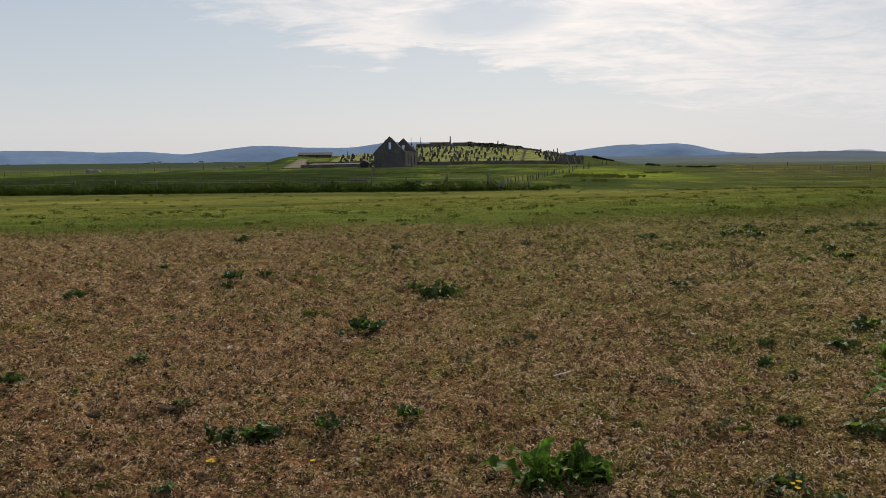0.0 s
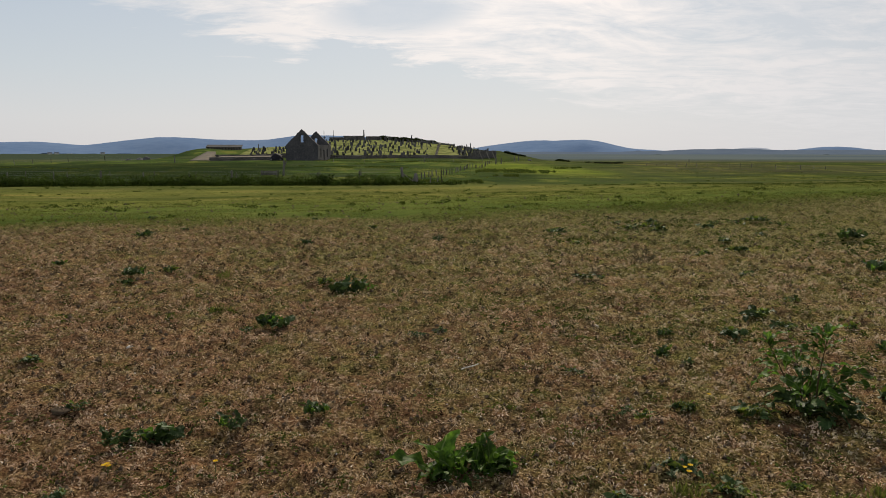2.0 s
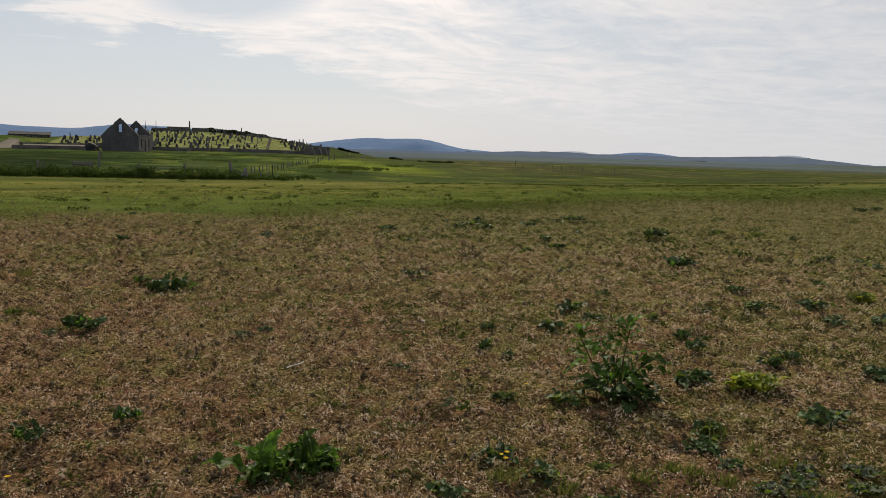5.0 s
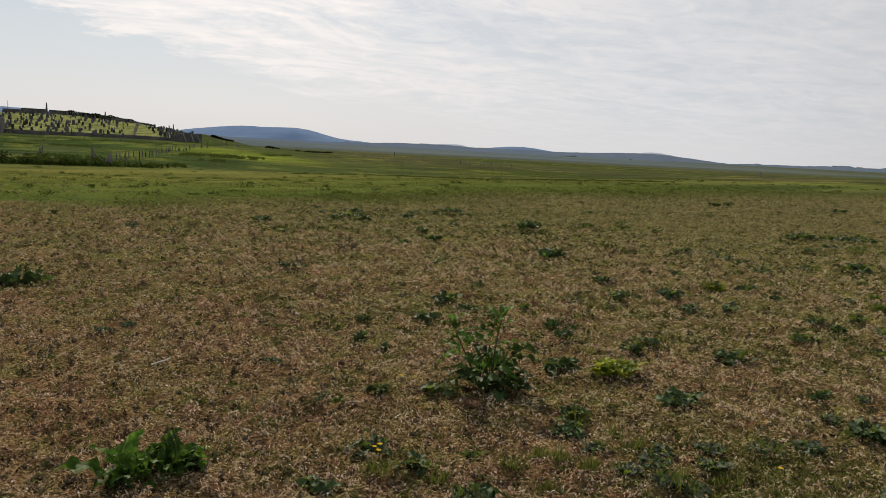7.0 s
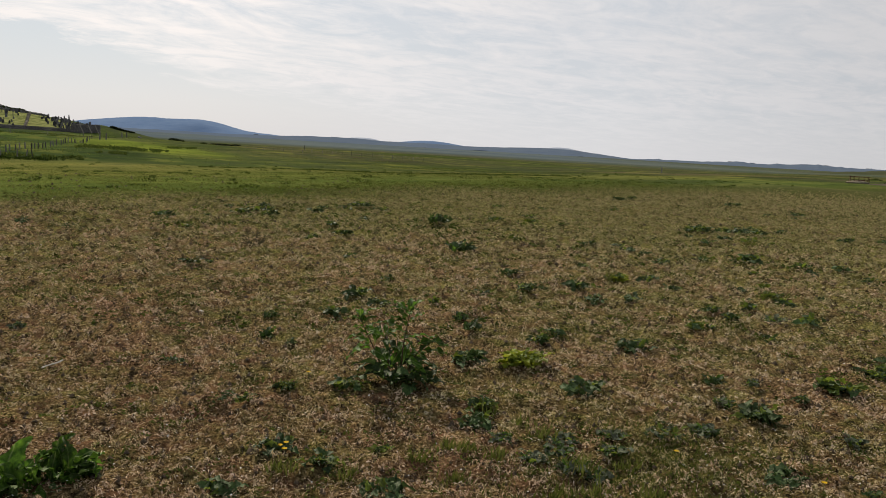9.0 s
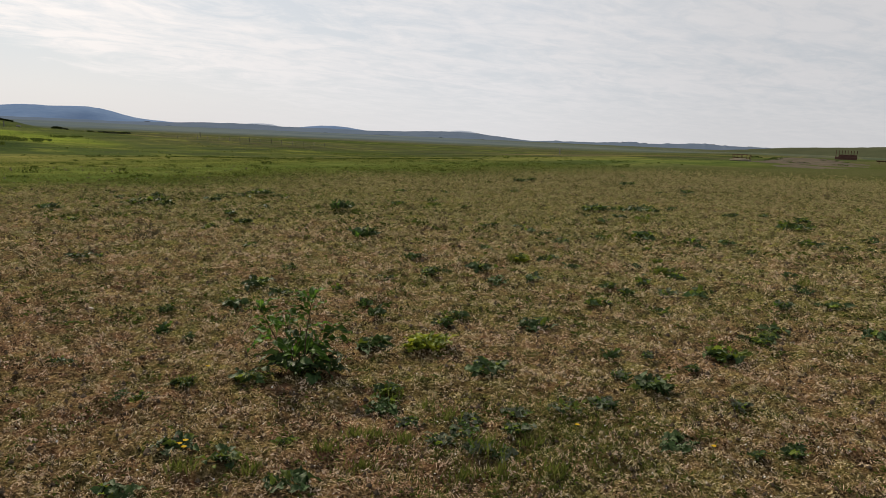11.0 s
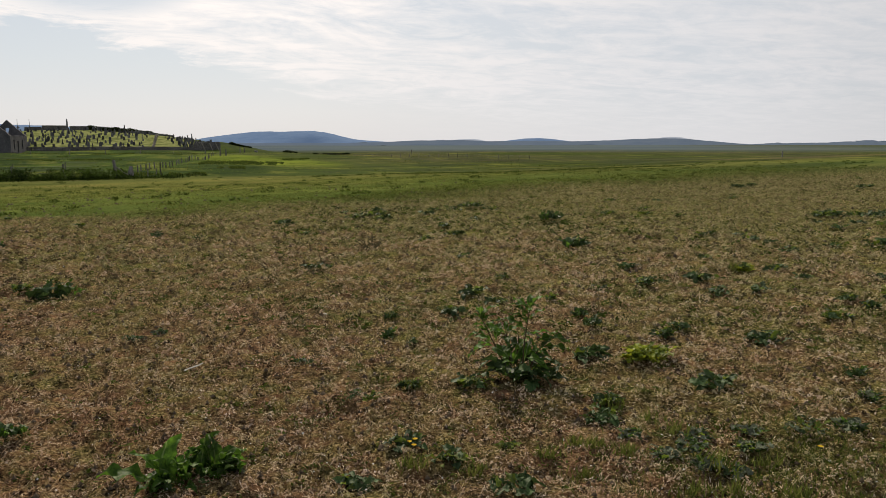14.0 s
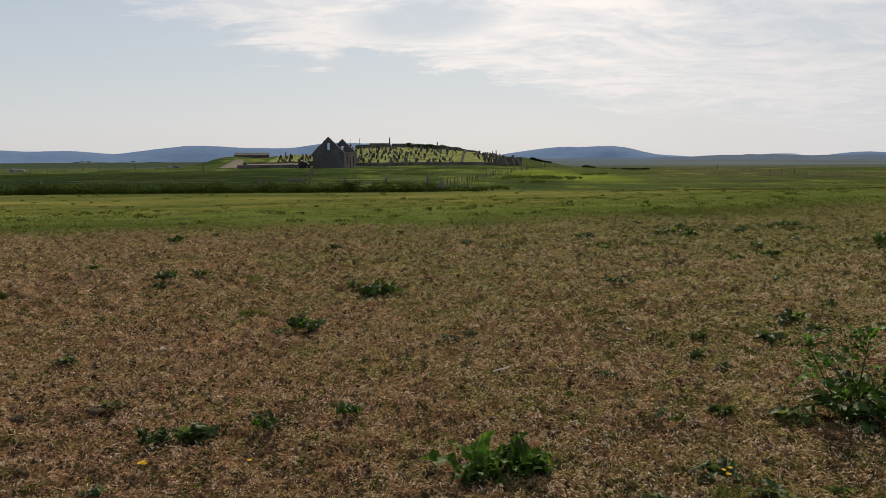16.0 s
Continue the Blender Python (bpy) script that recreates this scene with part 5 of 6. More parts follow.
def scatter_turf():
    tuft_field("cropped_turf", 2.3, 60, -36, 82, 200000, 12, 21, "short dry cropped turf in low tufts mixed with moss")
    tuft_field("turf_underfoot", 0.4, 2.3, -180, 180, 5000, 8, 22, "short dry cropped turf under the viewer")
    tuft_field("turf_behind", 2.3, 9, 82, 324, 9000, 8, 23, "short dry cropped turf behind the viewer")
    rng = np.random.default_rng(24)
    n = 120000
    r, az = np.exp(rng.uniform(np.log(2.3), np.log(12), n)), np.radians(rng.uniform(-36, 80, n))
    x, y = r * np.sin(az), 0.53 + r * np.cos(az)
    keep = grain(x * 6, y * 6, 61) + 0.6 * grain(x * 1.7, y * 1.7, 62) > rng.uniform(-1.0, 0.8, n)
    x, y, r = x[keep], y[keep], r[keep]
    size = np.sqrt(r / 3.2)
    ob = blades("turf_litter", x, y, height(x, y) + 0.012, 0.027 * size ** 0.6, 0.0040 * size, 1.36, TURF, "dry straws and curled leaves lying in the turf", "grass", 0.45)
    ob.data.attributes.new("tone", "FLOAT", "FACE").data.foreach_set("value", rng.uniform(0.3, 1, len(x)).astype(np.float32))


def scatter_pasture():
    rng = np.random.default_rng(22)
    n = 210000
    r = np.exp(rng.uniform(np.log(16), np.log(64), n))
    az = np.radians(rng.uniform(-36, 50, n))
    x, y = r * np.sin(az), 0.53 + r * np.cos(az)
    edge = y - 17.6 - 0.27 * np.maximum(x, 0) + rng.normal(0, 1.0, n)
    keep = (edge > 0) & (y < 65) & (grain(x / 1.3, y / 1.3, 33) + 0.7 * grain(x / 5, y / 5, 34) > rng.uniform(-0.9, 1.0, n))
    x, y, r = x[keep], y[keep], r[keep]
    blades("pasture_grass", x, y, height(x, y), 0.05 + 0.0 * r, 0.016 * np.sqrt(r / 16), 0.8, GREEN_BLADE, "green pasture grass in uneven tussocks", "grass")


def tussocks():
    """Rough tufts in the pasture: short before the fence, longer behind it."""
    rng = np.random.default_rng(25)
    for name, n, box_, tall, wide, material, label in (
        ("pasture_tufts", 30000, (-40, 45, 19, 64), 0.065, 0.034, TUSSOCK, "scattered taller tufts of grass and buttercups in the pasture"),
        ("rough_grass", 60000, (-75, 62, 69, 150), 0.15, 0.075, GREEN_BLADE, "rough tussocky grass behind the fence"),
        ("plain_tussocks", 40000, (14, 150, 24, 112), 0.08, 0.075, TUSSOCK, "low dark tussocks scattered over the plain", ),
        ("dark_tussocks", 42000, (-80, 80, 72, 160), 0.12, 0.085, TUSSOCK, "dark tussocks and rushes in the field below the mound"),
    ):
        x, y = rng.uniform(box_[0], box_[1], n), rng.uniform(box_[2], box_[3], n)
        k = grain(x / 2.2, y / 3.0, 51 + len(name)) + 0.7 * grain(x / 9, y / 7, 52 + len(name)) + 0.4 * grain(x / 0.7, y / 0.7, 53)
        keep = k > rng.uniform(0.25, 1.15, n)
        keep &= y - 18.6 - 0.27 * np.maximum(x, 0) > 0
        keep &= (y < 68) | (x > -0.05 * y) | (rng.uniform(0, 1, n) < 0.10)
        x, y = x[keep], y[keep]
        blades(name, x, y, height(x, y), tall, wide, 0.75, material, label, "grass")


def verge():
    rng = np.random.default_rng(23)
    n = 46000
    x, y = rng.uniform(-56, 9, n), 65.4 + rng.normal(0, 1.0, n)
    keep = (x < 3.5) | (rng.uniform(0, 1, n) < 0.25)
    x, y = x[keep], y[keep]
    tall = 0.52 + 0.22 * grain(x / 2.2, y / 2.2, 35) + 0.12 * grain(x / 0.7, y / 0.7, 36)
    tall = tall * np.clip(1.15 - np.abs(y - 65.4) / 2.6, 0.3, 1)
    blades("rank_verge", x, y, height(x, y), np.maximum(tall * 0.55, 0.10), 0.05, 0.5, RUSH_BLADE, "rank dark green nettles and rushes along the fence", "rushes")


def rushes():
    rng = np.random.default_rng(24)
    xs, ys = [], []
    for (a0, a1, r, d, n) in ((9.0, 14.9, 97, 2.2, 8200), (14.4, 16.8, 118, 1.6, 1800), (16.2, 20.8, 150, 3.0, 2600), (4.6, 9.5, 71, 1.0, 2600), (10.2, 12.2, 84, 1.0, 900), (-30, -17, 118, 0.8, 1500), (17, 26, 62, 0.5, 1200), (25, 44, 62, 0.5, 3600), (-4, 4, 118, 0.8, 2600), (0, 8, 132, 0.7, 1500), (-3, 12, 150, 1.5, 2600)):
        az = rng.uniform(a0, a1, n)
        rr = r + rng.normal(0, d, n)
        keep = grain(az * 2.2, rr * 0.12, 41) > rng.uniform(-0.6, 0.7, n)
        az, rr = np.radians(az[keep]), rr[keep]
        xs.append(rr * np.sin(az))
        ys.append(0.53 + rr * np.cos(az))
    x, y = np.concatenate(xs), np.concatenate(ys)
    blades("rushes", x, y, height(x, y), np.where(np.hypot(x, y) < 66, 0.11, np.where(x > 50, 0.08, 0.20)), 0.10, 0.7, TUSSOCK, "dark streaks of rushes in the wet pasture", "rushes")


def lush_patch():
    """Longer green grass round the grey-leaved weeds."""
    rng = np.random.default_rng(29)
    n = 6000
    x, y = 2.85 + rng.normal(0, 0.52, n), 2.75 + rng.normal(0, 0.36, n)
    keep = grain(x * 4, y * 4, 44) + 0.6 * grain(x * 11, y * 11, 45) > rng.uniform(-0.5, 0.9, n)
    x, y = x[keep], y[keep]
    blades("fresh_grass", x[::2] + 0.05, y[::2], height(x[::2] + 0.05, y[::2]), 0.040, 0.005, 0.9, GREEN_BLADE, "fresh green grass among grey weeds", "grass")
    blades("lush_grass", x, y, height(x, y), 0.036, 0.0050, 1.0, TUSSOCK, "patch of longer green grass among grey weeds", "grass")


scatter_turf()
scatter_pasture()
tussocks()
lush_patch()
verge()
rushes()

# ---------------------------------------------------------------- weeds


def leaf_mesh(name, width, droop, wave, material, seed, tooth=0.0, fold=0.35, rows=9, stem=0.16, blunt=0.66):
    """One leaf of length 1 along y, with a folded midrib, arched, turned aside and wavy at the edges."""
    rng = random.Random(seed)
    ph, aside = rng.uniform(0, 6), rng.uniform(-0.30, 0.30)
    bm = bmesh.new()
    grid = []
    for i in range(rows + 1):
        t = i / rows
        if t < stem:
            w = 0.016
        else:
            k = (t - stem) / (1 - stem)
            w = width * 0.5 * (math.sin(math.pi * min(1, k ** blunt * 0.985 + 0.012)) ** 0.7) + 0.004
            w *= 1 + tooth * (1 if i % 2 else -1)
        z = 0.30 * t - droop * t ** 2.2
        line = []
        for u in (-1, -0.55, 0, 0.55, 1):
            edge = wave * abs(u) ** 1.5 * math.sin(t * 15 + ph + (2.1 if u > 0 else 0)) * (1 if t > stem else 0)
            line.append(bm.verts.new((u * w + aside * t * t, t * (1 - 0.08 * droop * t), z + fold * abs(u) * w + edge * 0.5)))
        grid.append(line)
    for a, b in zip(grid, grid[1:]):
        for j in range(4):
            bm.faces.new([a[j], a[j + 1], b[j + 1], b[j]])
    me = bpy.data.meshes.new(name)
    bm.to_mesh(me)
    bm.free()
    for p in me.polygons:
        p.use_smooth = True
    me.materials.append(material)
    return me


BROAD = [leaf_mesh("leaf", 0.34 + 0.05 * i, 0.30 + 0.16 * i, 0.22, DOCK_LEAF, i, 0.05, 0.35, 9, 0.16, 0.75) for i in range(5)]
UPRIGHT = [leaf_mesh("leaf", 0.25 + 0.05 * i, 0.25 + 0.20 * i, 0.19, DOCK_LEAF, 10 + i, 0.05, 0.35, 9, 0.20, 0.78) for i in range(4)]
DARK = [leaf_mesh("leaf", 0.44 + 0.07 * i, 0.40 + 0.13 * i, 0.18, DARK_LEAF, 20 + i, 0.10) for i in range(5)]
YELLOW_L = [leaf_mesh("leaf", 0.50 + 0.08 * i, 0.40 + 0.10 * i, 0.12, YELLOW_LEAF, 30 + i, 0.12) for i in range(3)]
GREY_L = [leaf_mesh("leaf", 0.70 + 0.12 * i, 0.40 + 0.12 * i, 0.20, GREY_LEAF, 40 + i, 0.06) for i in range(3)]


DRY_L = [leaf_mesh("leaf", 0.22 + 0.08 * i, 0.3 + 0.2 * i, 0.2, DRY_LEAF, 60 + i, 0.10) for i in range(3)]
FRESH = [leaf_mesh("leaf", 0.42 + 0.08 * i, 0.35 + 0.12 * i, 0.18, FRESH_LEAF, 50 + i, 0.10) for i in range(3)]


def add_leaf(root, me, at, az, up, size, roll=0.0):
    ob = new("leaf", me)
    ob.parent = root
    ob.matrix_basis = Matrix.Translation(at) @ Matrix.Rotation(radians(az), 4, "Z") @ Matrix.Rotation(radians(up), 4, "X") @ Matrix.Rotation(radians(roll), 4, "Y") @ Matrix.Diagonal((size, size, size, 1))
    return ob


def rosette(name, x, y, across, kinds, count, label, category, group, rng, up=(5, 50), squash=0.6, most=0.11):
    """A ragged clump: leaves from several crowns close together."""
    root = thing(name, label, category, pose(x, y, gz(x, y), 0, 0, rng.uniform(-20, 20)), group)
    # trampled flat where the walkers pass
    low = 0.72 if math.hypot(x, y) < 4.6 and name in ("low_weed", "grey_weed") else 1.0
    up, most = (up[0] * low, up[1] * low * (low + 0.15) if low < 1 else up[1]), most * low
    for i in range(round(count * 1.3)):
        a = rng.uniform(0, 360)
        d = across * 0.36 * math.sqrt(rng.random())
        b = rng.uniform(0, 360)
        at = Vector((math.cos(radians(b)) * d, math.sin(radians(b)) * d * squash, rng.uniform(0.004, 0.034) * low))
        add_leaf(root, rng.choice(kinds), at, a, rng.uniform(*up), min(most * rng.uniform(0.7, 1.1), across * rng.uniform(0.20, 0.42)), rng.uniform(-45, 45))
    return root


def main_dock():
    """The big leafy dock nearest the camera: two crowns, the left one with long upright leaves."""
    rng = random.Random(3)
    x, y = 0.44, 3.88
    root = thing("dock_plant", "large leafy green dock growing from dry turf", "weed", pose(x, y, gz(x, y)), "")
    left = ((75, 60, 0.26, -10), (-38, 64, 0.29, 12), (94, 20, 0.30, -14), (112, 4, 0.20, 20), (150, 28, 0.17, 0), (30, 50, 0.18, 30), (-80, 38, 0.18, 15))
    right = ((20, 60, 0.22, 30), (-28, 58, 0.26, -20), (-74, 34, 0.27, 16), (-100, 22, 0.23, -26), (62, 44, 0.20, 10), (-12, 70, 0.24, 40), (168, 34, 0.17, 0), (-150, 30, 0.18, 10), (122, 36, 0.18, -10), (-52, 18, 0.25, -30), (-122, 38, 0.17, 20), (85, 60, 0.17, 0))
    for cx, leaves in ((-0.10, left), (0.10, right)):
        for a, up, ln, ro in leaves:
            add_leaf(root, rng.choice(UPRIGHT[:3] + BROAD[:2]), Vector((cx + rng.uniform(-0.03, 0.03), rng.uniform(-0.03, 0.03), 0.03)), a, up, ln * 0.74, ro)
            bm = bmesh.new()
            tip = Matrix.Rotation(radians(a), 3, "Z") @ Matrix.Rotation(radians(up), 3, "X") @ Vector((0, ln * 0.14, ln * 0.04))
            rod(bm, (cx, 0, -0.01), (cx + tip.x, tip.y, 0.03 + tip.z), 0.0055, 0.004, 6)
            part("stem", bm, STALK, root, "pale reddish stalk")
    for i in range(12):
        add_leaf(root, rng.choice(UPRIGHT + BROAD[:2]), Vector((rng.uniform(-0.06, 0.06), rng.uniform(-0.05, 0.03), 0.02)), rng.uniform(-110, 110), rng.uniform(35, 66), rng.uniform(0.13, 0.18), rng.uniform(-40, 40))
    for i in range(50):
        cx = rng.choice((-0.12, 0.02, 0.10, 0.18))
        add_leaf(root, rng.choice(BROAD + DARK[:3]), Vector((cx + rng.uniform(-0.05, 0.05), rng.uniform(-0.09, 0.06), 0.005)), rng.uniform(0, 360), rng.uniform(10, 60), rng.uniform(0.08, 0.13), rng.uniform(-60, 60))


def tall_dock():
    """A tall stalked dock: two long stems, shorter ones between and a dark leafy base."""
    rng = random.Random(4)
    x, y = 2.52, 4.45
    root = thing("dock_plant", "tall stalked green dock with leaves up its stems", "weed", pose(x, y, gz(x, y), 0, 0, -28) @ Matrix.Diagonal((0.90, 0.90, 0.86, 1)))
    stems = (((-0.05, 0, 0), (-0.17, 0, 0.26), (-0.27, 0, 0.47)), ((0.02, 0, 0), (0.035, 0, 0.28), (0.07, 0, 0.53)), ((-0.04, 0.03, 0), (-0.07, 0.03, 0.20), (-0.09, 0.03, 0.34)), ((0.04, 0, 0), (0.12, 0, 0.20), (0.18, 0, 0.29)), ((0.0, 0.04, 0), (-0.01, 0.05, 0.18), (0.0, 0.05, 0.31)))
    for st in stems:
        bm = bmesh.new()
        rod(bm, st[0], st[1], 0.0060, 0.0048, 6)
        rod(bm, st[1], st[2], 0.0048, 0.0028, 6)
        part("stem", bm, DARK_STALK, root, "dark reddish green stalk")
    for at, a, up, size in (((0.04, 0, 0.37), 80, 28, 0.15), ((0.07, 0, 0.50), 70, 42, 0.11), ((0.07, 0, 0.50), -60, 50, 0.10), ((0.07, 0, 0.52), 0, 70, 0.09), ((0.07, 0, 0.49), 180, 45, 0.08), ((0.06, 0, 0.44), -80, 30, 0.10), ((0.06, 0, 0.42), 120, 40, 0.09), ((0.10, 0, 0.27), -95, 14, 0.21), ((0.08, 0, 0.32), -78, 24, 0.13), ((0.14, 0, 0.24), -100, -5, 0.17),
                            ((-0.22, 0, 0.33), 95, 8, 0.13), ((-0.18, 0, 0.28), 60, -25, 0.16), ((-0.16, 0, 0.24), 100, 2, 0.17), ((-0.25, 0, 0.42), 20, 60, 0.08), ((-0.26, 0, 0.44), 90, 42, 0.07), ((-0.27, 0, 0.46), -60, 60, 0.06), ((-0.21, 0, 0.35), -80, 30, 0.08),
                            ((-0.09, 0.03, 0.33), 100, 22, 0.11), ((-0.09, 0.03, 0.34), -70, 26, 0.13), ((-0.08, 0.03, 0.30), 180, 10, 0.11), ((-0.09, 0.03, 0.34), 0, 45, 0.09), ((0.0, 0.05, 0.30), -90, 20, 0.14), ((0.0, 0.05, 0.31), 70, 25, 0.12), ((-0.01, 0.05, 0.24), 150, 15, 0.13), ((0.18, 0, 0.28), -70, 35, 0.10), ((0.03, 0, 0.22), 110, 20, 0.14), ((0.05, 0, 0.20), -110, 15, 0.15)):
        add_leaf(root, rng.choice(UPRIGHT), Vector(at), a, up, size * (1.4 if at[2] > 0.36 else 1.2), rng.uniform(-25, 25))
    for i in range(16):
        a, lean = radians(360 * i / 16 + rng.uniform(-12, 12)), rng.uniform(0.3, 1.0)
        tip = Vector((math.cos(a) * lean * 0.25, math.sin(a) * lean * 0.15, 0.22 - 0.14 * lean))
        bm = bmesh.new()
        rod(bm, tip * 0.08, tip, 0.004, 0.0025, 5)
        part("stem", bm, STALK, root, "thin pale leaf stalk")
        for j in range(2):
            add_leaf(root, rng.choice(UPRIGHT[:1] + DARK), tip * rng.uniform(0.5, 1.0), math.degrees(a) - 90 + rng.uniform(-50, 50), rng.uniform(-5, 45), rng.uniform(0.10, 0.17), rng.uniform(-50, 50))
    for i in range(16):
        at = Vector(stems[i % 2][1]).lerp(Vector(stems[i % 2][2]), rng.uniform(0.35, 1.0))
        add_leaf(root, rng.choice(UPRIGHT), at, rng.uniform(0, 360), rng.uniform(15, 70), rng.uniform(0.11, 0.16), rng.uniform(-40, 40))
    for i in range(20):
        p = [Vector(v) for v in stems[i % 5]]
        t = rng.uniform(0.25, 1.15)
        at = p[0].lerp(p[1], t) if t < 1 else p[1].lerp(p[2], t - 1)
        add_leaf(root, rng.choice(UPRIGHT + DARK[:1]), at + Vector((rng.uniform(-0.03, 0.03), rng.uniform(-0.03, 0.03), 0)), rng.uniform(0, 360), rng.uniform(5, 65), rng.uniform(0.12, 0.19), rng.uniform(-60, 60))
    for i in range(24):
        d, b = 0.23 * math.sqrt(rng.random()), rng.uniform(0, 6.28)
        add_leaf(root, rng.choice(DARK + BROAD[:2]), Vector((math.cos(b) * d, math.sin(b) * d * 0.5, 0.005)), rng.uniform(0, 360), rng.uniform(5, 50), rng.uniform(0.09, 0.17), rng.uniform(-40, 40))


def withered_plant(x, y, across, tall):
    """A half-dead weed: stiff dry stalks with narrow curled leaves."""
    rng = random.Random(6)
    root = thing("withered_weed", "half-dead brownish weed with stiff dry stalks", "weed", pose(x, y, gz(x, y)))
    for i in range(18):
        a, lean = rng.uniform(0, 6.28), rng.uniform(0.2, 1.0)
        tip = Vector((math.cos(a) * lean * across / 2, math.sin(a) * lean * across / 3, tall * (1.0 - 0.6 * lean) * rng.uniform(0.7, 1.1)))
        bm = bmesh.new()
        rod(bm, tip * 0.05, tip, 0.005, 0.003, 5)
        part("stem", bm, DRY_LEAF, root, "stiff dry stalk")
        for j in range(3):
            add_leaf(root, rng.choice(DRY_L), tip * rng.uniform(0.3, 1.0), math.degrees(a) - 90 + rng.uniform(-70, 70), rng.uniform(-15, 50), rng.uniform(0.05, 0.10), rng.uniform(-50, 50))


def dry_twig(x, y, ln, turn):
    bm = bmesh.new()
    p = [Vector((ln * (t - 0.5), 0.012 * math.sin(t * 5), 0.014 + 0.022 * t * t)) for t in (0, 0.25, 0.5, 0.75, 1.0)]
    for a, b in zip(p, p[1:]):
        rod(bm, a, b, 0.0045, 0.004, 6)
    ob = part("dry_twig", bm, SHELL, None)
    ob.matrix_world = pose(x, y, gz(x, y), 0, 0, turn)
    tagged(ob, "short bleached stalk lying on the turf", "twig")


main_dock()
tall_dock()
withered_plant(3.81, 10.33, 0.42, 0.26)
dry_twig(0.74, 5.58, 0.13, 25)

DOCKS = [(-0.7, 7.06, 0.31), (-0.11, 8.74, 0.52), (-0.25, 4.7, 0.18), (-1.0, 4.48, 0.27), (-1.22, 4.43, 0.22), (-0.69, 4.55, 0.17), (-3.75, 14.63, 0.35), (-2.58, 9.75, 0.32), (-4.16, 8.96, 0.28), (-2.9, 5.44, 0.19), (-0.8, 12.87, 0.26), (1.9, 13.05, 0.17), (-3.85, 10.89, 0.18), (2.19, 5.78, 0.17), (2.47, 6.4, 0.15), (6.5, 9.3, 0.49), (3.94, 5.73, 0.18), (3.75, 5.32, 0.19), (8.37, 12.57, 0.65), (4.47, 3.56, 0.17)]
DARKS = [(3.61, 6.96, 0.25), (3.56, 6.47, 0.21), (3.22, 4.66, 0.32), (4.67, 4.42, 0.30), (3.46, 2.40, 0.24), (3.49, 3.78, 0.29), (5.4, 6.6, 0.2), (2.59, 3.7, 0.21), (5.73, 4.65, 0.26), (6.1, 5.72, 0.24), (7.28, 6.18, 0.19), (10.5, 7.42, 0.56), (13.68, 10.7, 0.65), (6.32, 6.54, 0.21), (1.58, 3.52, 0.16), (1.45, 3.76, 0.17), (1.69, 3.12, 0.24), (1.08, 3.48, 0.15), (3.03, 6.35, 0.2), (4.06, 6.33, 0.13), (5.99, 12.41, 0.2), (5.66, 11.32, 0.24), (2.19, 4.47, 0.17)]
DARKS_RIGHT = [(4.14, 2.95, 0.13), (6.86, 4.27, 0.23), (4.08, 2.98, 0.17), (5.13, 3.07, 0.24), (5.98, 3.16, 0.27), (14.89, 6.89, 0.66), (14.68, 10.17, 0.65), (13.81, 5.16, 0.28), (7.86, 5.15, 0.18), (3.81, 1.98, 0.13), (15.7, 8.6, 0.25), (7.76, 3.36, 0.23), (22.25, 13.63, 0.49), (23.53, 16.7, 0.46), (20.21, 18.93, 0.36), (5.39, 15.9, 0.29), (6.13, 15.84, 0.32), (7.28, 15.48, 0.32), (8.68, 15.36, 0.51)]
SMALLS = [(0.47, 6.5, 0.12), (1.42, 13.73, 0.18), (-0.92, 6.98, 0.1), (1.43, 5.3, 0.1), (1.44, 4.53, 0.1), (4.16, 3.24, 0.09), (4.7, 3.05, 0.11), (5.18, 3.06, 0.14), (5.81, 3.29, 0.13), (1.38, 13.21, 0.19), (6.2, 12.75, 0.26)]
GREYS = [(3.34, 3.05, 0.34), (2.47, 3.11, 0.17), (2.64, 3.1, 0.2), (2.9, 2.99, 0.17), (2.52, 3.39, 0.15), (2.78, 3.22, 0.2), (3.08, 3.16, 0.18), (2.66, 2.86, 0.16), (3.62, 3.0, 0.16)]
YELLOWS = [(3.50, 4.38, 0.46), (6.97, 6.72, 0.24), (7.14, 6.82, 0.2)]
MORE_DARK = [(1.39, 5.38, 0.09), (2.27, 5.5, 0.08), (1.84, 4.61, 0.12), (1.52, 4.64, 0.06), (-2.32, 6.15, 0.13), (-1.65, 5.03, 0.1), (-1.31, 3.81, 0.09), (-2.45, 5.34, 0.07), (-0.93, 6.86, 0.09), (1.4, 13.59, 0.19), (-2.56, 9.31, 0.16), (0.46, 6.54, 0.11), (5.71, 6.65, 0.1), (4.87, 6.65, 0.17), (9.48, 8.49, 0.21), (6.49, 5.09, 0.16), (4.33, 4.98, 0.16), (4.05, 4.84, 0.17), (6.28, 3.26, 0.23), (4.67, 3.04, 0.11), (8.35, 3.92, 0.32), (3.63, 2.09, 0.08)]
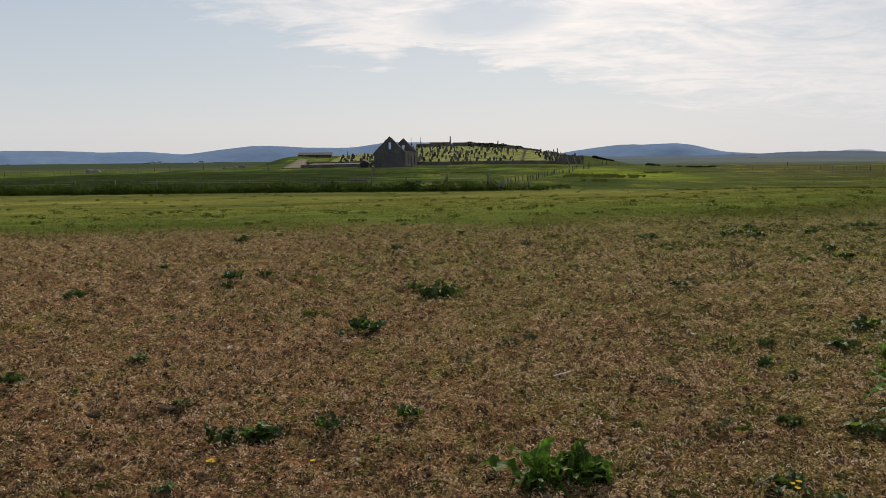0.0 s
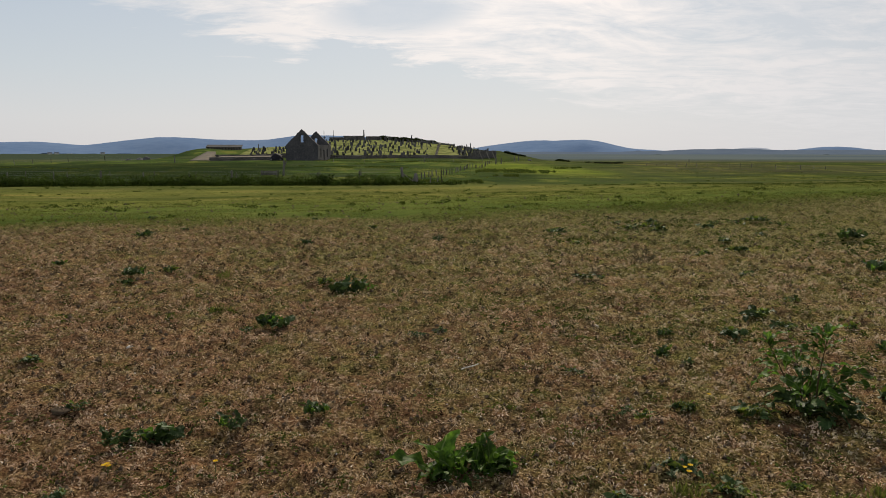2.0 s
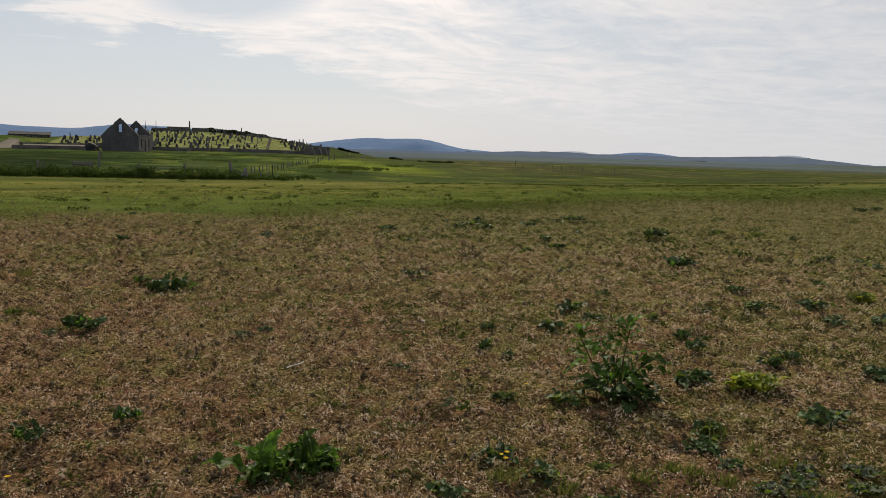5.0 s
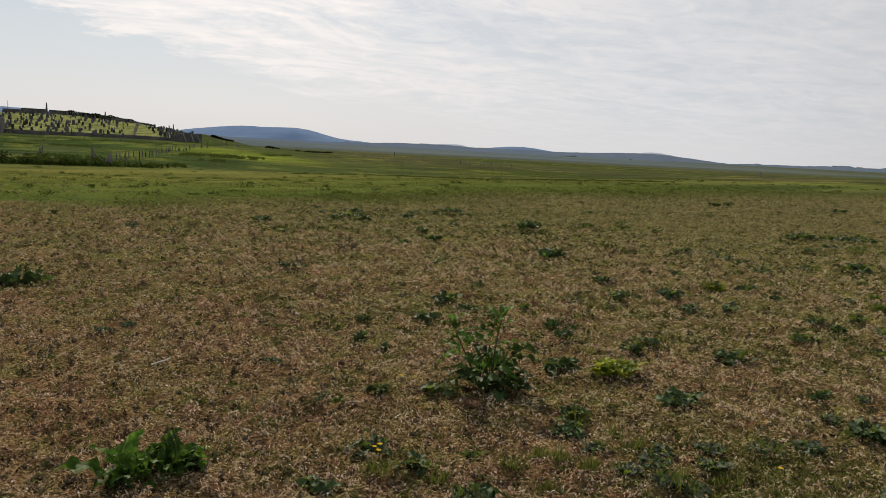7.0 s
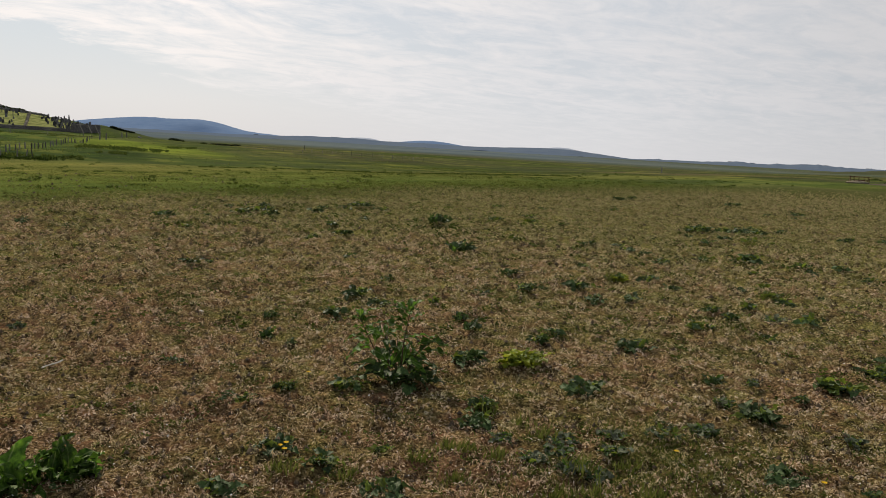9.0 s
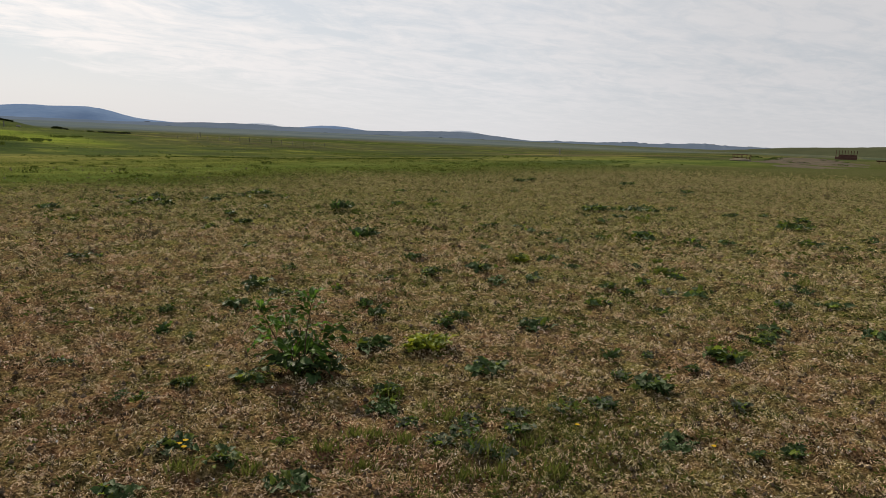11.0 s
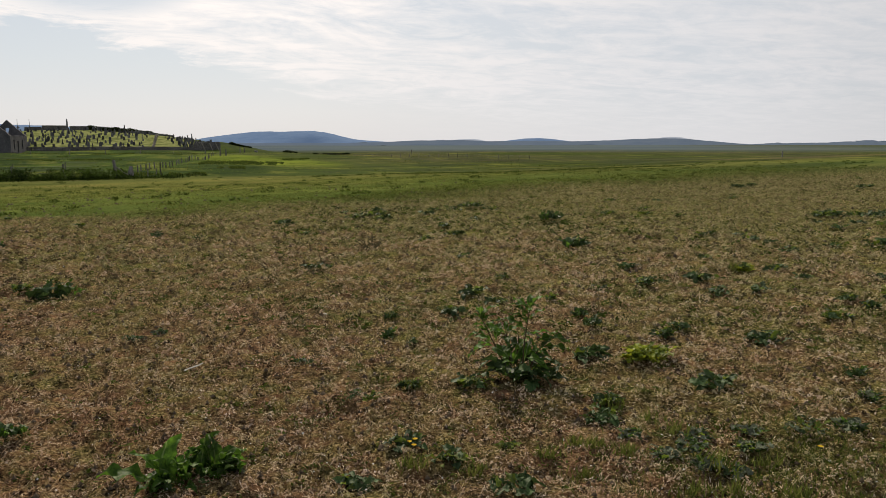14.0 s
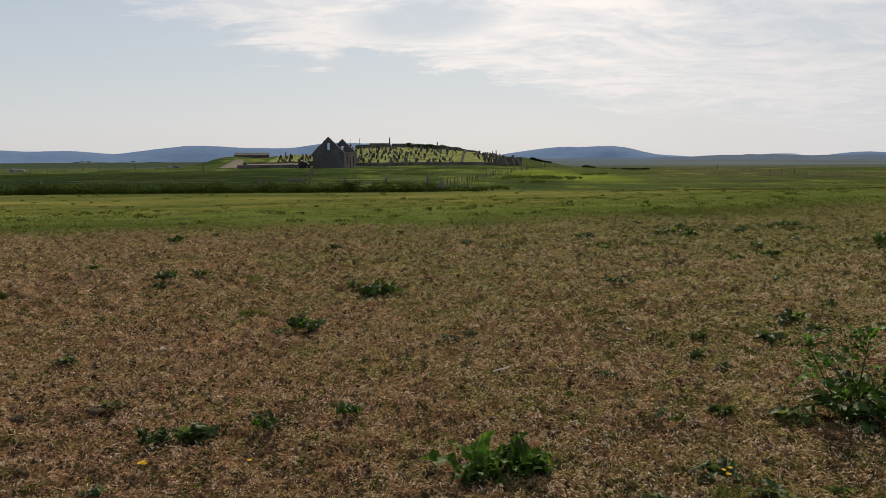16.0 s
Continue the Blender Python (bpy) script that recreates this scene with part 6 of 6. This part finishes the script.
MORE_FAR = [(3.66, 14.32, 0.61), (5.74, 15.03, 0.65), (5.25, 14.72, 0.42), (7.8, 15.69, 0.67), (8.45, 15.85, 0.68), (5.05, 11.1, 0.32), (-3.28, 15.74, 0.17), (-0.9, 17.72, 0.15), (-4.77, 19.24, 0.21), (4.41, 14.22, 0.13), (5.66, 14.38, 0.28), (6.89, 14.93, 0.35), (0.33, 15.93, 0.2), (8.89, 16.64, 0.41), (16.35, 15.58, 0.46), (21.64, 19.62, 0.5), (30.12, 21.57, 0.34), (12.53, 16.05, 0.36), (14.21, 10.46, 0.61), (16.1, 10.28, 0.52), (16.28, 8.83, 0.22), (16.67, 8.35, 0.49), (16.2, 7.27, 0.45), (12.4, 5.49, 0.52), (14.26, 5.27, 0.24), (16.61, 7.49, 0.43)]
MORE_GREY = [(4.14, 3.24, 0.15), (4.68, 3.39, 0.1), (0.67, 6.73, 0.11), (6.85, 4.61, 0.28), (7.26, 3.61, 0.21), (4.21, 2.47, 0.11), (2.56, 2.93, 0.15)]
MORE_FRESH = [(-0.36, 9.09, 0.22), (-1.35, 7.78, 0.14), (-2.28, 10.09, 0.2), (10.06, 13.04, 0.35), (11.02, 13.01, 0.26), (13.01, 9.04, 0.56), (14.7, 10.81, 0.71), (15.97, 10.9, 0.49), (1.9, 3.57, 0.11), (2.72, 3.86, 0.19), (1.55, 4.48, 0.1), (8.0, 5.36, 0.33), (8.56, 5.83, 0.21), (10.61, 6.57, 0.34), (5.75, 3.11, 0.13)]
STANDING = [(5.93, 4.96, 0.20), (6.02, 4.49, 0.13), (7.05, 6.85, 0.16)]
TUFTS = [(-1.26, 7.72, 0.23), (0.11, 8.94, 0.15), (1.85, 4.61, 0.13), (8.59, 4.0, 0.31), (6.86, 6.75, 0.22), (12.73, 8.79, 0.45), (7.9, 5.33, 0.3), (2.74, 3.79, 0.13), (-1.54, 9.68, 0.28), (2.37, 3.25, 0.16), (2.73, 3.31, 0.15), (2.58, 2.91, 0.20), (2.86, 2.86, 0.16), (2.27, 3.37, 0.14), (2.22, 3.46, 0.12), (2.48, 2.68, 0.18), (2.75, 3.51, 0.13), (1.99, 3.38, 0.12), (2.32, 2.77, 0.16), (2.66, 2.54, 0.14), (2.04, 3.14, 0.13), (1.37, 3.52, 0.14), (1.62, 3.36, 0.13)]

rw = random.Random(17)
for x, y, w in DOCKS:
    rosette("dock_plant", x, y, w * 1.15, BROAD[:1] + DARK[:4], rw.randint(18, 26), "small green dock rosette in dry turf", "weed", "dock rosettes", rw, (28, 78), 0.6, 0.14 if w < 0.4 else 0.20)
for x, y, w in DARKS + [(a, b, c * (1.35 if b < 15 or a > 20 else 0.7)) for a, b, c in DARKS_RIGHT]:
    rosette("low_weed", x, y, w * 1.35, DARK + (FRESH if rw.random() < 0.45 else FRESH[:1]), rw.randint(20, 30) if w < 0.4 else 46, "low dark green weed flat on the turf", "weed", "low weeds", rw, (8, 52) if w < 0.4 else (12, 62), 0.6, 0.11 if w < 0.4 else 0.17)
for i in range(36):
    d, az = math.exp(rw.uniform(math.log(6.5), math.log(30))), rw.uniform(14, 76)
    x, y = polar(az, d)
    if y < 15 + 0.27 * x:
        rosette("low_weed", x, y, rw.uniform(0.10, 0.22) * (1 + d / 22), DARK + FRESH[:2], rw.randint(10, 16), "small green weed in the dry turf", "weed", "scattered weeds", rw, (5, 55))
for i in range(34):
    d, az = math.exp(rw.uniform(math.log(7.0), math.log(19))), rw.uniform(40, 77)
    x, y = polar(az, d)
    rosette("low_weed", x, y, rw.uniform(0.14, 0.26) * (1 + d / 22), DARK + FRESH[:1], rw.randint(12, 18), "small green weed in the dry turf", "weed", "scattered weeds", rw, (5, 50))
for x, y, w in MORE_DARK:
    rosette("low_weed", x, y, w * 1.25, DARK + FRESH[:1], rw.randint(18, 26), "low dark green weed flat on the turf", "weed", "low weeds", rw, (5, 50), 0.6, 0.10)
for x, y, w in MORE_FAR:
    rosette("low_weed", x, y, w * 1.1, DARK + FRESH[:2], rw.randint(24, 34), "spreading clump of dark green weeds in sparse turf", "weed", "spreading weeds", rw, (10, 60), 0.45, 0.13)
for x, y, w in MORE_FRESH:
    rosette("low_weed", x, y, w * 1.15, FRESH + DARK[:2], rw.randint(20, 30), "low fresh green weed in the turf", "weed", "fresh weeds", rw, (10, 60), 0.6, 0.11)
for x, y, w in STANDING:
    rosette("low_weed", x, y, w * 0.4, FRESH[:2] + YELLOW_L[:1], 5, "few upright yellow-green leaves in the turf", "weed", "upright weeds", rw, (66, 86), 0.5, w)
for x, y, w in SMALLS:
    rosette("low_weed", x, y, w, DARK[:2], rw.randint(8, 12), "tiny dark green weed in the turf", "weed", "tiny weeds", rw, (5, 50))
for x, y, w in GREYS + MORE_GREY:
    rosette("grey_weed", x, y, w * 1.15, [GREY_L[0], GREY_L[1], GREY_L[2], DARK[0], DARK[1], FRESH[0], BROAD[1]], rw.randint(28, 38), "grey-green felted weed in the turf", "weed", "grey weeds", rw, (10, 70), 0.8, 0.066)
for x, y, w in YELLOWS:
    rosette("yellowing_weed", x, y, w * 1.1, YELLOW_L + FRESH[:1], 84 if w > 0.3 else 30, "bright yellow-green weed in the turf", "weed", "yellowing weeds", rw, (10, 62), 0.6, 0.098)


def tufts():
    rng = np.random.default_rng(8)
    for x, y, w in TUFTS:
        n = 70
        px, py = rng.normal(0, w * 0.22, n), rng.normal(0, w * 0.22, n)
        ob = blades("grass_tuft", px, py, np.zeros(n), w * 0.42, 0.007, 0.6, GREEN_BLADE, "small tuft of longer green grass", "grass")
        ob.location = (x, y, gz(x, y))
        ob["group"] = "grass tufts"


tufts()


def weed_specks():
    """Little leaves of clover and weeds, too many to count."""
    rng = np.random.default_rng(77)
    xs, ys, sc = [], [], []
    for n, r0, r1, a0, a1, big in ((900, 2.6, 9, -33, 78, 0.010), (560, 7, 19, -33, 10, 0.014), (900, 6, 20, 8, 78, 0.017), (420, 11, 45, 18, 78, 0.030), (130, 12.5, 18, 14, 42, 0.030)):
        r = np.exp(rng.uniform(np.log(r0), np.log(r1), n))
        az = np.radians(rng.uniform(a0, a1, n))
        m = 20
        cx, cy = r * np.sin(az), 0.53 + r * np.cos(az)
        xs.append((cx[:, None] + rng.normal(0, big * 3.0, (n, m)) * rng.uniform(0.5, 1.4, (n, 1))).ravel())
        ys.append((cy[:, None] + rng.normal(0, big * 3.0, (n, m)) * rng.uniform(0.5, 1.4, (n, 1))).ravel())
        sc.append(np.full(n * m, big))
    x, y, s = np.concatenate(xs), np.concatenate(ys), np.concatenate(sc)
    n = len(x)
    z = height(x, y) + s * rng.uniform(0.2, 1.4, n)
    c = np.stack([x, y, z], 1)
    a, b = rng.normal(size=(n, 3)), rng.normal(size=(n, 3))
    a[:, 2] *= 0.4
    b[:, 2] *= 0.4
    a *= (s * rng.uniform(0.7, 1.4, n) / np.linalg.norm(a, axis=1))[:, None]
    b *= (s * 0.7 / np.linalg.norm(b, axis=1))[:, None]
    v = np.stack([c - a, c + b, c + a, c - b], 1).reshape(-1, 3)
    ob = sheet("clover_leaves", v, np.arange(n * 4).reshape(-1, 4), WEED_LEAF, False)
    tagged(ob, "small green leaves of clover and weeds scattered in the turf", "weeds", kind="stuff")
    # dark crumbs of dung and dead rosettes
    n = 4200
    r = np.exp(rng.uniform(np.log(3.0), np.log(34), n))
    az = np.radians(rng.uniform(-33, 78, n))
    x, y = r * np.sin(az), 0.53 + r * np.cos(az)
    s = rng.uniform(0.006, 0.017, n) * (r / 4) ** 0.55
    k = np.arange(6) * np.pi / 3
    rim = np.stack([x[:, None] + s[:, None] * np.cos(k) * rng.uniform(0.6, 1.4, (n, 6)), y[:, None] + s[:, None] * np.sin(k) * rng.uniform(0.6, 1.4, (n, 6)), np.repeat((height(x, y) + 0.004)[:, None], 6, 1)], -1)
    top = np.stack([x, y, height(x, y) + 0.008 + s * rng.uniform(0.6, 1.4, n)], -1)[:, None]
    v = np.concatenate([rim, top], 1).reshape(-1, 3)
    f = np.stack([np.stack([7 * np.arange(n) + i, 7 * np.arange(n) + (i + 1) % 6, 7 * np.arange(n) + 6], 1) for i in range(6)], 1).reshape(-1, 3)
    tagged(sheet("dark_crumbs", v, f, DUNG, False), "dark crumbs of dung and dead plants in the turf", "crumbs", kind="stuff")
    # bleached specks: daisies, shell and dead stems
    n = 2400
    r = np.exp(rng.uniform(np.log(2.4), np.log(13), n))
    az = np.radians(-33 + 111 * rng.uniform(0, 1, n) ** 0.7)
    x, y = r * np.sin(az), 0.53 + r * np.cos(az)
    s = rng.uniform(0.0016, 0.0046, n) * (r / 3) ** 0.4
    k = np.arange(6) * np.pi / 3
    tilt = rng.normal(0, 0.4, (n, 2))
    v = np.stack([x[:, None] + s[:, None] * np.cos(k), y[:, None] + s[:, None] * np.sin(k), (height(x, y) + 0.020)[:, None] + s[:, None] * (np.cos(k) * tilt[:, :1] + np.sin(k) * tilt[:, 1:])], -1).reshape(-1, 3)
    ob = sheet("daisies", v, np.arange(n * 6).reshape(-1, 6), SHELL, False)
    tagged(ob, "tiny white daisy heads and bleached bits in the turf", "flowers", kind="stuff")


weed_specks()
rp = random.Random(41)
pasture = []
for i in range(420):
    px, py = rp.uniform(-42, 60), 19 + 44 * rp.random() ** 1.4
    py += 0.27 * max(px, 0)
    pasture.append((px, py, rp.uniform(0.20, 0.70), rp.uniform(0.05, 0.11)))
clumps("pasture_weeds", pasture, WEED_LEAF, "small dark weeds and buttercup tufts in the green pasture", "weeds", 0.042, 40)


def hawkbit(x, y, s, rng):
    ob = thing("yellow_flower", "small yellow hawkbit flowers in the turf", "flower", pose(x, y, gz(x, y)), "yellow flowers")
    for i in range(3 if s > 0.035 else 1):
        dx, dy, h = rng.uniform(-0.6, 0.6) * s, rng.uniform(-0.6, 0.6) * s, rng.uniform(0.03, 0.06)
        bm = bmesh.new()
        rod(bm, (dx, dy, -0.01), (dx, dy, h), 0.0018, None, 4)
        part("stem", bm, STALK, ob)
        bm = bmesh.new()
        c = bm.verts.new((dx, dy, h + 0.002))
        ring = [bm.verts.new((dx + 0.015 * f * math.cos(a), dy + 0.015 * f * math.sin(a), h + 0.006)) for a, f in ((j * math.pi / 8, 1 if j % 2 else 0.7) for j in range(16))]
        for j in range(16):
            bm.faces.new([c, ring[j], ring[(j + 1) % 16]])
        part("flower_head", bm, PETAL, ob, "yellow petals")


for x, y, s in ((1.48, 3.71, 0.06), (3.19, 2.82, 0.02), (3.41, 2.2, 0.02), (-1.16, 4.04, 0.04), (-0.69, 4.08, 0.02), (2.05, 4.75, 0.02), (4.9, 3.3, 0.02)):
    hawkbit(x, y, s, rw)
for x, y, s in ((-1.76, 6.54, 0.06), (1.99, 6.71, 0.05), (4.82, 14.35, 0.05), (2.43, 18.09, 0.07), (29.66, 14.52, 0.09), (42.09, 13.31, 0.13)):
    boulder(x, y, s, "small bleached stone on the turf", SHELL, "pebble", "stone")
for x, y, s in ((-2.12, 4.91, 0.11), (-1.72, 5.0, 0.12), (1.35, 3.8, 0.07), (-2.51, 5.01, 0.06), (-1.6, 5.36, 0.09)):
    boulder(x, y, s, "dried dung lying on the turf", DUNG, "dung_pat", "dung").scale.z *= 0.5
